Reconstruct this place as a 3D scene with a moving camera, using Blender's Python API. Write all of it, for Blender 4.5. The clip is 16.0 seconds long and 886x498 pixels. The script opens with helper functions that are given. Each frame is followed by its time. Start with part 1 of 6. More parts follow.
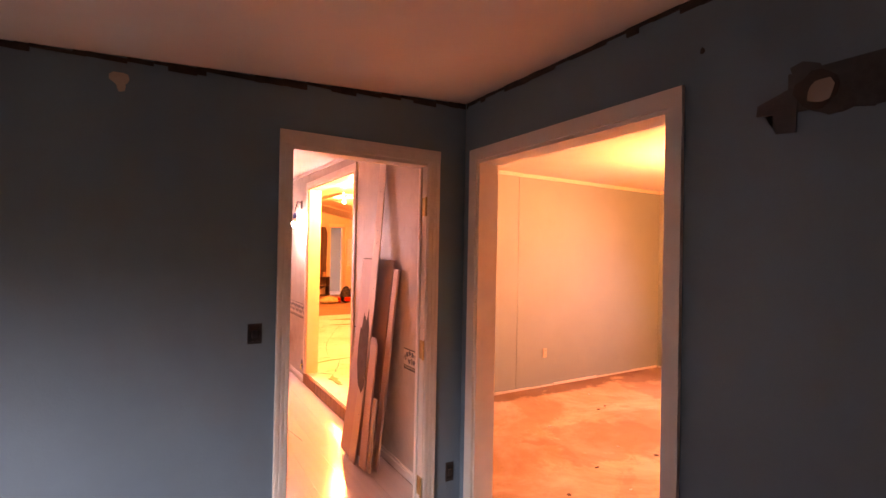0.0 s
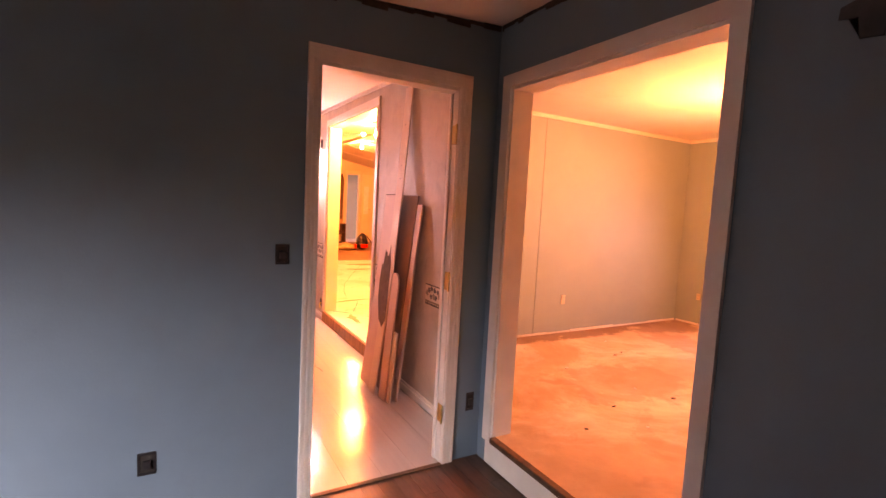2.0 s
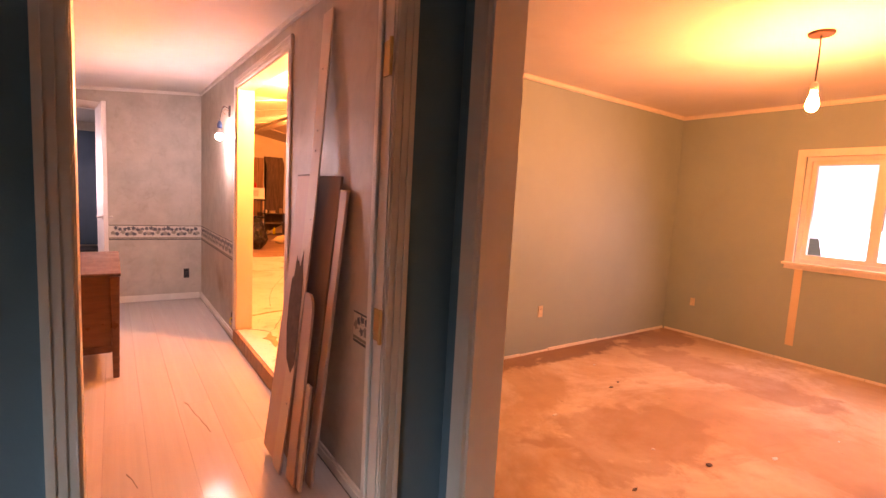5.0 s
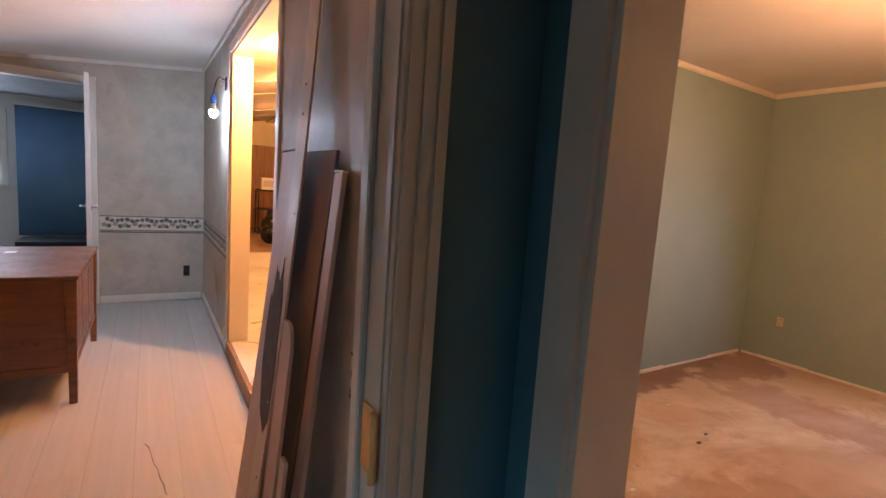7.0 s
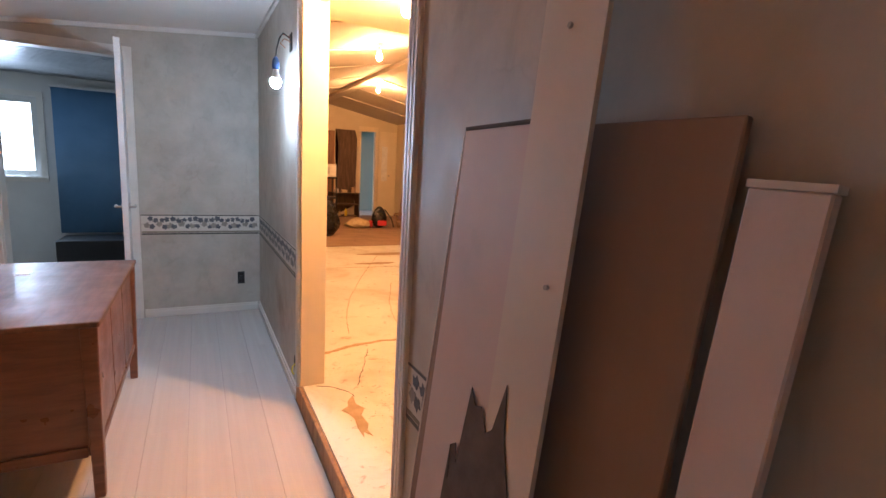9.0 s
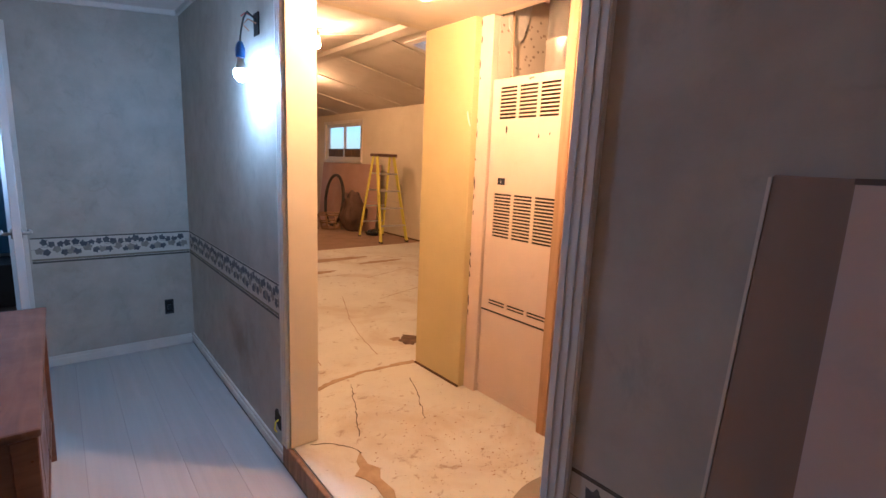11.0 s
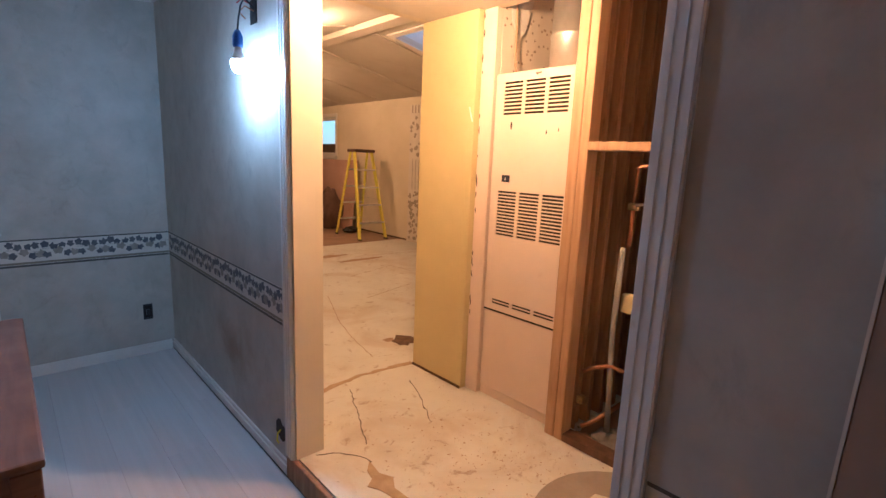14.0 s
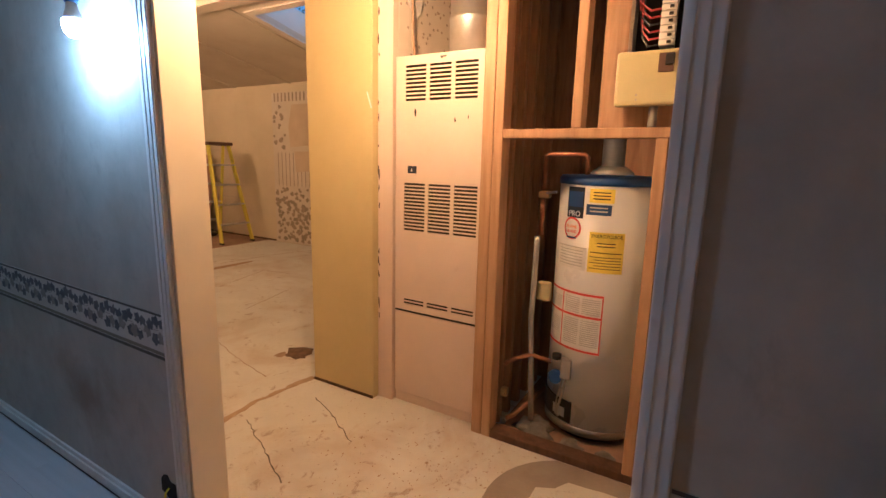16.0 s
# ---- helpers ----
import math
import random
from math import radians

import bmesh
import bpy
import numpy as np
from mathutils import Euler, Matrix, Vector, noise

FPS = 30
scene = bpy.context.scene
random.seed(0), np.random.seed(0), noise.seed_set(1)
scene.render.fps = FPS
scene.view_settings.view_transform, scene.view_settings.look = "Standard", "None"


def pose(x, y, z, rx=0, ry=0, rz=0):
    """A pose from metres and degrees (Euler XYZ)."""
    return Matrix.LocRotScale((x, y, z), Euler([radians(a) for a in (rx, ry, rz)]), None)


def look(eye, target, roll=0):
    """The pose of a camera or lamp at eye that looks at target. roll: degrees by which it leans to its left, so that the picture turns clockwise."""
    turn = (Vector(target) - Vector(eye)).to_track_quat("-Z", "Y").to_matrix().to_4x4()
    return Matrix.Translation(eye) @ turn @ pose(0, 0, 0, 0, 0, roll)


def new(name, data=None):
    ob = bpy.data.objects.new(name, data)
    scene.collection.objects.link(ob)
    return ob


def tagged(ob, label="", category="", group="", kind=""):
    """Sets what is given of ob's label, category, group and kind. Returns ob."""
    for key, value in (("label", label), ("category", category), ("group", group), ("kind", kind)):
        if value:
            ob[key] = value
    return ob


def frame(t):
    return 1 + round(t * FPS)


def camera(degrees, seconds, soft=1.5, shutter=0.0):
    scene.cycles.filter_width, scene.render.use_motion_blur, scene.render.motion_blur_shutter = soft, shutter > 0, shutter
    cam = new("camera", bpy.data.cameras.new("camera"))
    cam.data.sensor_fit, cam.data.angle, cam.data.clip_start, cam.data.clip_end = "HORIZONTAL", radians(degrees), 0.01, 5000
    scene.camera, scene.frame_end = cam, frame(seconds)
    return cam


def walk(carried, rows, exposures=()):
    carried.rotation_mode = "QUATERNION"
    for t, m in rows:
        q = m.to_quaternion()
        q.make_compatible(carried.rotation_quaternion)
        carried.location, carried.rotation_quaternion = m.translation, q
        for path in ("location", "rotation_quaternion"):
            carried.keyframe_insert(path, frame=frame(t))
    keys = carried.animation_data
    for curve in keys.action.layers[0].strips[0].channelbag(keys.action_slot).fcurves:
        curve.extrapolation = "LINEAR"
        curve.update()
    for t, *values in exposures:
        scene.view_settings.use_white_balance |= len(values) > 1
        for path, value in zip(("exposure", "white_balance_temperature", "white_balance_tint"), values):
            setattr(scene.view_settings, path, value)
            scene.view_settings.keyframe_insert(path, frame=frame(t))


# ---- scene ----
cam = camera(86.3, 16.0)
PATH = [
    (0, (-0.009, -0.076, 1.551), (1.024, 1.636, 1.567), 1.1),
    (0.5, (-0.018, -0.082, 1.543), (0.952, 1.667, 1.553), 1.0),
    (1, (-0.014, -0.061, 1.493), (0.944, 1.693, 1.435), 1.4),
    (1.5, (-0.028, -0.033, 1.468), (0.945, 1.711, 1.354), 2.8),
    (2, (-0.045, 0.003, 1.419), (0.941, 1.734, 1.242), 3.0),
    (2.5, (-0.02, 0.025, 1.39), (1.035, 1.713, 1.193), 3.9),
    (3, (0.107, 0.119, 1.385), (1.162, 1.808, 1.2), 3.0),
    (3.5, (0.273, 0.224, 1.404), (1.361, 1.891, 1.21), 2.7),
    (4, (0.364, 0.416, 1.37), (1.482, 2.06, 1.152), 2.4),
    (4.2, (0.396, 0.529, 1.388), (1.52, 2.17, 1.177), 2.8),
    (6.3, (0.9, 1.404, 1.42), (2.061, 3.016, 1.187), 3.1),
    (6.5, (0.927, 1.45, 1.41), (2.059, 3.081, 1.171), 3.6),
    (7, (0.968, 1.602, 1.381), (2.025, 3.283, 1.142), 4.0),
    (7.5, (0.941, 1.88, 1.374), (1.931, 3.598, 1.117), 4.1),
    (8, (0.92, 2.179, 1.385), (1.854, 3.925, 1.106), 4.3),
    (8.5, (1.003, 2.541, 1.404), (1.913, 4.298, 1.107), 3.5),
    (9, (0.982, 2.758, 1.417), (1.897, 4.506, 1.09), 3.2),
    (9.2, (0.931, 2.829, 1.442), (1.857, 4.57, 1.108), 3.0),
    (11.3, (0.668, 3.427, 1.491), (1.958, 4.915, 1.144), 2.4),
    (11.5, (0.645, 3.441, 1.492), (1.95, 4.916, 1.144), 2.3),
    (12, (0.67, 3.463, 1.497), (1.978, 4.938, 1.157), 1.6),
    (12.5, (0.758, 3.466, 1.492), (2.073, 4.935, 1.158), 1.4),
    (13, (0.775, 3.457, 1.5), (2.1, 4.916, 1.161), 1.4),
    (13.5, (0.689, 3.494, 1.503), (2.03, 4.935, 1.152), 1.9),
    (14, (0.609, 3.568, 1.491), (1.957, 5.001, 1.131), 2.4),
    (14.5, (0.588, 3.602, 1.487), (1.966, 5.011, 1.143), 3.1),
    (15, (0.649, 3.693, 1.493), (2.1, 5.032, 1.172), 2.3),
    (15.5, (0.661, 3.811, 1.477), (2.24, 4.992, 1.144), 1.8),
    (16, (0.609, 3.87, 1.472), (2.306, 4.86, 1.101), 1.4),
]
walk(cam, [(t, look(eye, target, roll)) for t, eye, target, roll in PATH],
     exposures=[(0, 1.70, 12200, 95), (3.0, 1.60, 12200, 95), (4.2, 1.38, 11800, 90), (6.3, 0.60, 6600, 28), (7.0, 0.44, 6000, 20),
                (8.0, 0.66, 5900, 16), (9.0, 0.56, 5450, 13), (11.3, -0.17, 4350, 8), (14.5, -0.24, 4300, 6), (16, -0.58, 4250, 2)])

# ---- light ----
world = bpy.data.worlds.new("world")
scene.world = world
world.use_nodes = True
wn = world.node_tree
sky = wn.nodes.new("ShaderNodeTexSky")
sky.sky_type = "NISHITA"
sky.sun_disc = False
sky.sun_elevation = radians(24)
sky.sun_rotation = radians(200)
wn.links.new(sky.outputs[0], wn.nodes["Background"].inputs[0])
wn.nodes["Background"].inputs[1].default_value = 0.14
sun_data = bpy.data.lights.new("sun", "SUN")
sun_data.energy = 0.6
sun_data.angle = radians(15)
sun_data.color = (1.0, 0.95, 0.88)
sun = new("sun", sun_data)
sun.matrix_world = look((3, -30, 14), (3, 5, 0))


def window_light(name, at, toward, w, h, watts, color, spread=150):
    d = bpy.data.lights.new(name, "AREA")
    d.shape, d.size, d.size_y, d.energy, d.color, d.spread = "RECTANGLE", w, h, watts, color, radians(spread)
    ob = new(name, d)
    ob.matrix_world = look(at, toward)
    return ob


DAY = (0.55, 0.76, 1.0)
window_light("window_light_bedroom", (-2.62, 0.0, 1.45), (-0.5, 2.17, -1.3), 1.2, 0.9, 24, (0.34, 0.84, 1.0), 79)
window_light("window_light_back_room", (-1.15, 9.95, 1.5), (-0.9, 8.5, 1.2), 0.7, 0.8, 38, (0.72, 0.86, 1.0), 160)
window_light("window_light_side_room", (5.42, 1.95, 1.46), (3.5, 2.2, 0.4), 1.0, 0.9, 8, DAY, 150)

BULB_WARM = (1.0, 0.435, 0.135)
BULB_COOL = (0.72, 0.87, 1.0)

# ---- materials ----


def ramp(nt, src, stops):
    r = nt.nodes.new("ShaderNodeValToRGB")
    e = r.color_ramp.elements
    while len(e) < len(stops):
        e.new(0.5)
    for el, (p, c) in zip(e, stops):
        el.position = p
        el.color = (*c, 1) if len(c) == 3 else c
    nt.links.new(src, r.inputs[0])
    return r.outputs[0]


def noise_node(nt, coord, scale, detail=5, rough=0.6, distortion=0.0, stretch=(1, 1, 1)):
    mp = nt.nodes.new("ShaderNodeMapping")
    mp.inputs["Scale"].default_value = stretch
    nt.links.new(coord, mp.inputs[0])
    n = nt.nodes.new("ShaderNodeTexNoise")
    n.inputs["Scale"].default_value = scale
    n.inputs["Detail"].default_value = detail
    n.inputs["Roughness"].default_value = rough
    n.inputs["Distortion"].default_value = distortion
    nt.links.new(mp.outputs[0], n.inputs["Vector"])
    return n.outputs["Fac"]


def mix(nt, fac, a, b, mode="MIX"):
    m = nt.nodes.new("ShaderNodeMixRGB")
    m.blend_type = mode
    for sock, v in zip(m.inputs, (fac, a, b)):
        if isinstance(v, (int, float)):
            sock.default_value = v
        elif isinstance(v, tuple):
            sock.default_value = (*v, 1)
        else:
            nt.links.new(v, sock)
    return m.outputs[0]


def mat(name, stops, scale=3.0, rough=0.7, metal=0.0, layers=(), bump=None, stretch=(1, 1, 1), distortion=0.0,
        vary=0.0, gloss_noise=0.08, coat=0.0, veins=None, marble=None, spots=()):
    """stops: colours along a noise of that scale. layers: (colour, scale, from, to, strength, stretch, distortion) blotches on top.
    bump: (scale, height). vary: how much each piece differs in brightness."""
    m = bpy.data.materials.new(name)
    m.use_nodes = True
    nt = m.node_tree
    b = nt.nodes["Principled BSDF"]
    co = nt.nodes.new("ShaderNodeTexCoord").outputs["Object"]
    if vary:
        info = nt.nodes.new("ShaderNodeObjectInfo")
        add = nt.nodes.new("ShaderNodeVectorMath")
        add.operation = "MULTIPLY_ADD"
        nt.links.new(info.outputs["Random"], add.inputs[0])
        add.inputs[1].default_value = (17.0, 29.0, 11.0)
        nt.links.new(co, add.inputs[2])
        co = add.outputs[0]
    n = noise_node(nt, co, scale, stretch=stretch, distortion=distortion)
    c = ramp(nt, n, stops)
    for col, sc, lo, hi, strength, *rest in layers:
        st = rest[0] if rest else (1, 1, 1)
        ds = rest[1] if len(rest) > 1 else 0.0
        k = ramp(nt, noise_node(nt, co, sc, 6, 0.65, ds, st), [(lo, (0, 0, 0)), (hi, (strength,) * 3)])
        c = mix(nt, k, c, col)
    if veins:
        col, sc, width, strength = veins
        k = ramp(nt, noise_node(nt, co, sc, 3, 0.5, 0.7), [(0.5 - width, (0, 0, 0)), (0.5, (strength,) * 3), (0.5 + width, (0, 0, 0))])
        c = mix(nt, k, c, col)
    if marble:
        col, sc, width, strength = marble
        wob = nt.nodes.new("ShaderNodeTexNoise")
        wob.inputs["Scale"].default_value = sc * 2.2
        wob.inputs["Detail"].default_value = 5
        nt.links.new(co, wob.inputs["Vector"])
        add = nt.nodes.new("ShaderNodeVectorMath")
        add.operation = "MULTIPLY_ADD"
        nt.links.new(wob.outputs["Color"], add.inputs[0])
        add.inputs[1].default_value = (0.34, 0.34, 0.34)
        nt.links.new(co, add.inputs[2])
        vo = nt.nodes.new("ShaderNodeTexVoronoi")
        vo.feature = "DISTANCE_TO_EDGE"
        vo.inputs["Scale"].default_value = sc
        nt.links.new(add.outputs[0], vo.inputs["Vector"])
        line = ramp(nt, vo.outputs["Distance"], [(0.0, (strength,) * 3), (width, (strength * 0.25,) * 3), (width * 4, (0, 0, 0))])
        fade = ramp(nt, noise_node(nt, co, sc * 1.3, 3, 0.5), [(0.52, (0, 0, 0)), (0.66, (1, 1, 1))])
        c = mix(nt, mix(nt, 1.0, line, fade, "MULTIPLY"), c, col)
    for at, size, col, strength, edge in spots:
        mp = nt.nodes.new("ShaderNodeMapping")
        mp.vector_type = "TEXTURE"
        mp.inputs["Location"].default_value = at
        mp.inputs["Scale"].default_value = size
        nt.links.new(co, mp.inputs[0])
        ln = nt.nodes.new("ShaderNodeVectorMath")
        ln.operation = "LENGTH"
        nt.links.new(mp.outputs[0], ln.inputs[0])
        ad = nt.nodes.new("ShaderNodeMath")
        ad.operation = "ADD"
        nt.links.new(ln.outputs["Value"], ad.inputs[0])
        nt.links.new(noise_node(nt, co, 4.5, 7, 0.6, 0.3), ad.inputs[1])
        k = ramp(nt, ad.outputs[0], [(1 - edge, (strength,) * 3), (1.0, (0, 0, 0))])
        c = mix(nt, k, c, col)
    if vary:
        v = ramp(nt, info.outputs["Random"], [(0, (1 - vary,) * 3), (1, (1, 1, 1))])
        c = mix(nt, 1.0, c, v, "MULTIPLY")
    nt.links.new(c, b.inputs["Base Color"])
    g = ramp(nt, noise_node(nt, co, scale * 2.3, 3), [(0.3, (max(rough - gloss_noise, 0.02),) * 3), (0.7, (min(rough + gloss_noise, 1),) * 3)])
    nt.links.new(g, b.inputs["Roughness"])
    b.inputs["Metallic"].default_value = metal
    b.inputs["Coat Weight"].default_value = coat
    if bump:
        bp = nt.nodes.new("ShaderNodeBump")
        bp.inputs["Strength"].default_value = 0.6
        bp.inputs["Distance"].default_value = bump[1]
        nt.links.new(noise_node(nt, co, bump[0], 4, stretch=stretch), bp.inputs["Height"])
        nt.links.new(bp.outputs[0], b.inputs["Normal"])
    return m


def plain(name, c, rough=0.5, metal=0.0, d=0.12):
    return mat(name, [(0.3, tuple(v * (1 - d) for v in c)), (0.7, tuple(min(v * (1 + d), 1) for v in c))], 14, rough, metal, bump=(60, 0.0008))


def glow(name, c, strength):
    m = bpy.data.materials.new(name)
    m.use_nodes = True
    b = m.node_tree.nodes["Principled BSDF"]
    b.inputs["Base Color"].default_value = (0.9, 0.9, 0.9, 1)
    b.inputs["Emission Color"].default_value = (*c, 1)
    b.inputs["Emission Strength"].default_value = strength
    return m


def glass_mat(name):
    m = bpy.data.materials.new(name)
    m.use_nodes = True
    b = m.node_tree.nodes["Principled BSDF"]
    b.inputs["Base Color"].default_value = (0.95, 0.98, 1, 1)
    b.inputs["Transmission Weight"].default_value = 1.0
    b.inputs["Roughness"].default_value = 0.02
    b.inputs["IOR"].default_value = 1.02
    return m


M = {}
M["blue_paint"] = mat("blue_paint", [(0.3, (0.076, 0.188, 0.242)), (0.7, (0.096, 0.218, 0.274))], 1.3, 0.62,
                      layers=[((0.10, 0.13, 0.15), 2.2, 0.62, 0.8, 0.35), ((0.25, 0.30, 0.33), 30, 0.72, 0.80, 0.25)], bump=(90, 0.0012))
M["ceiling_paint"] = mat("ceiling_paint", [(0.3, (0.70, 0.66, 0.61)), (0.7, (0.78, 0.75, 0.70))], 1.1, 0.75,
                         layers=[((0.5, 0.42, 0.34), 1.6, 0.6, 0.85, 0.35)], bump=(60, 0.002))
M["trim_white"] = mat("trim_white", [(0.3, (0.66, 0.62, 0.55)), (0.7, (0.76, 0.72, 0.66))], 5, 0.42,
                      layers=[((0.42, 0.33, 0.24), 9, 0.66, 0.78, 0.4)], bump=(40, 0.0008))
M["green_paint"] = mat("green_paint", [(0.3, (0.235, 0.32, 0.305)), (0.7, (0.275, 0.36, 0.345))], 1.2, 0.6,
                       layers=[((0.24, 0.27, 0.22), 2.6, 0.6, 0.85, 0.35), ((0.5, 0.5, 0.42), 45, 0.76, 0.8, 0.3)], bump=(90, 0.0012))
M["wallpaper"] = mat("wallpaper", [(0.3, (0.41, 0.37, 0.305)), (0.7, (0.52, 0.475, 0.40))], 5, 0.5, marble=((0.22, 0.175, 0.135), 2.6, 0.02, 0.24),
                     layers=[((0.34, 0.295, 0.24), 2.6, 0.50, 0.72, 0.5, (1, 1, 0.8), 0.3), ((0.33, 0.295, 0.245), 11, 0.58, 0.72, 0.45, (1, 1, 0.55), 0.5),
                             ((0.28, 0.23, 0.18), 5.5, 0.60, 0.72, 0.4, (1, 1, 0.7), 0.5)], bump=(70, 0.001), distortion=0.2,
                     spots=[((1.487, 6.15, 0.42), (0.5, 0.62, 0.42), (0.26, 0.17, 0.09), 0.75, 0.45), ((1.487, 5.75, 1.25), (0.5, 0.25, 0.5), (0.33, 0.25, 0.17), 0.4, 0.4)])
M["border_paper"] = mat("border_paper", [(0.3, (0.54, 0.50, 0.42)), (0.7, (0.63, 0.59, 0.51))], 8, 0.5)
M["leaf_print"] = mat("leaf_print", [(0.3, (0.055, 0.065, 0.08)), (0.55, (0.10, 0.105, 0.115)), (0.75, (0.17, 0.155, 0.14))], 18, 0.55)
M["border_line"] = plain("border_line", (0.075, 0.07, 0.06), 0.55)
M["border_olive"] = plain("border_olive", (0.20, 0.18, 0.125), 0.55)
M["leaf_olive"] = mat("leaf_olive", [(0.3, (0.20, 0.185, 0.15)), (0.7, (0.32, 0.29, 0.24))], 22, 0.55)
M["laminate"] = mat("laminate", [(0.25, (0.51, 0.475, 0.44)), (0.75, (0.58, 0.545, 0.51))], 1.6, 0.15, stretch=(14, 0.4, 1),
                    layers=[((0.44, 0.39, 0.35), 2.0, 0.5, 0.9, 0.35, (22, 0.25, 1))], vary=0.06, gloss_noise=0.02)
M["subfloor"] = mat("subfloor", [(0.3, (0.40, 0.275, 0.165)), (0.5, (0.50, 0.36, 0.225)), (0.7, (0.58, 0.45, 0.30))], 1.5, 0.7,
                    layers=[((0.74, 0.66, 0.55), 0.8, 0.46, 0.62, 0.8, (1, 1, 1), 0.5), ((0.32, 0.205, 0.12), 0.9, 0.54, 0.58, 0.32, (1, 1.3, 1), 0.6),
                            ((0.42, 0.30, 0.19), 7, 0.5, 0.66, 0.35), ((0.15, 0.11, 0.08), 16, 0.68, 0.75, 0.5), ((0.75, 0.70, 0.62), 26, 0.72, 0.77, 0.5)], bump=(50, 0.002),
                    spots=[((3.5, 3.62, 0.16), (3.0, 0.5, 1), (0.17, 0.095, 0.055), 0.8, 0.12), ((5.0, 3.45, 0.16), (1.2, 0.6, 1), (0.22, 0.13, 0.08), 0.7, 0.1),
                           ((4.5, 2.65, 0.16), (0.62, 1.9, 1), (0.30, 0.18, 0.11), 0.55, 0.12), ((2.95, 2.35, 0.16), (1.25, 0.75, 1), (0.31, 0.185, 0.105), 0.5, 0.10)])
M["vinyl"] = mat("vinyl", [(0.3, (0.585, 0.57, 0.505)), (0.7, (0.70, 0.695, 0.64))], 1.6, 0.55,
                 layers=[((0.46, 0.355, 0.225), 1.5, 0.50, 0.66, 0.5, (1, 1, 1), 0.8), ((0.26, 0.165, 0.09), 13, 0.60, 0.68, 0.6, (1, 1, 1), 0.6),
                         ((0.18, 0.12, 0.075), 55, 0.64, 0.70, 0.55), ((0.48, 0.38, 0.26), 5, 0.6, 0.7, 0.35, (1, 3, 1))], bump=(40, 0.0015))
M["floor_wood"] = mat("floor_wood", [(0.3, (0.075, 0.038, 0.026)), (0.7, (0.15, 0.072, 0.045))], 5, 0.45, stretch=(8, 1, 8), vary=0.25, bump=(40, 0.001))
M["dark_floor"] = mat("dark_floor", [(0.3, (0.035, 0.028, 0.026)), (0.7, (0.07, 0.055, 0.048))], 3, 0.6)
M["plywood_floor"] = mat("plywood_floor", [(0.3, (0.25, 0.16, 0.10)), (0.7, (0.34, 0.235, 0.155))], 2, 0.75, stretch=(1, 3, 1),
                         layers=[((0.14, 0.09, 0.06), 3, 0.58, 0.7, 0.5)], bump=(60, 0.001))
M["desk_wood"] = mat("desk_wood", [(0.3, (0.10, 0.042, 0.022)), (0.5, (0.145, 0.063, 0.033)), (0.72, (0.19, 0.088, 0.047))], 3.0, 0.34, stretch=(1.2, 1.2, 9),
                     distortion=0.8, coat=0.08, bump=(50, 0.0004))
M["desk_top_wood"] = mat("desk_top_wood", [(0.3, (0.075, 0.037, 0.022)), (0.5, (0.105, 0.052, 0.032)), (0.72, (0.145, 0.075, 0.046))], 3.0, 0.48, stretch=(9, 1.0, 9),
                         distortion=0.8, coat=0.04, layers=[((0.24, 0.16, 0.11), 7, 0.64, 0.74, 0.4)], bump=(50, 0.0003))
M["panel_back"] = mat("panel_back", [(0.3, (0.60, 0.48, 0.43)), (0.7, (0.70, 0.58, 0.52))], 2.5, 0.55, layers=[((0.42, 0.33, 0.29), 6, 0.55, 0.75, 0.4)], bump=(50, 0.001))
M["panel_strip"] = mat("panel_strip", [(0.3, (0.66, 0.575, 0.475)), (0.7, (0.75, 0.665, 0.57))], 3, 0.5, bump=(50, 0.001))
M["board_brown"] = mat("board_brown", [(0.3, (0.27, 0.185, 0.13)), (0.7, (0.34, 0.24, 0.175))], 4, 0.7, stretch=(1, 1, 0.3), bump=(60, 0.001))
M["torn_dark"] = mat("torn_dark", [(0.3, (0.10, 0.08, 0.065)), (0.7, (0.15, 0.12, 0.10))], 20, 0.9, bump=(90, 0.002))
M["post_cream"] = mat("post_cream", [(0.3, (0.66, 0.585, 0.43)), (0.7, (0.74, 0.665, 0.51))], 2, 0.5, layers=[((0.5, 0.4, 0.27), 8, 0.66, 0.78, 0.3)], bump=(40, 0.0008))
M["yellow_panel"] = mat("yellow_panel", [(0.3, (0.54, 0.45, 0.19)), (0.7, (0.61, 0.52, 0.24))], 1.6, 0.55, layers=[((0.47, 0.34, 0.14), 3, 0.58, 0.8, 0.4), ((0.3, 0.2, 0.1), 40, 0.77, 0.8, 0.5)],
                          bump=(60, 0.0008))
M["furnace_enamel"] = mat("furnace_enamel", [(0.3, (0.66, 0.53, 0.42)), (0.7, (0.73, 0.60, 0.49))], 2, 0.4, layers=[((0.5, 0.35, 0.22), 7, 0.66, 0.78, 0.35), ((0.2, 0.13, 0.09), 45, 0.76, 0.8, 0.6)], bump=(70, 0.0005))
M["louvre_shade_brown"] = plain("louvre_shade_brown", (0.035, 0.022, 0.014), 0.8)
M["black"] = plain("black", (0.012, 0.012, 0.013), 0.5)
M["dark_gap"] = plain("dark_gap", (0.02, 0.016, 0.013), 0.8)
M["black_plastic"] = plain("black_plastic", (0.018, 0.018, 0.02), 0.35)
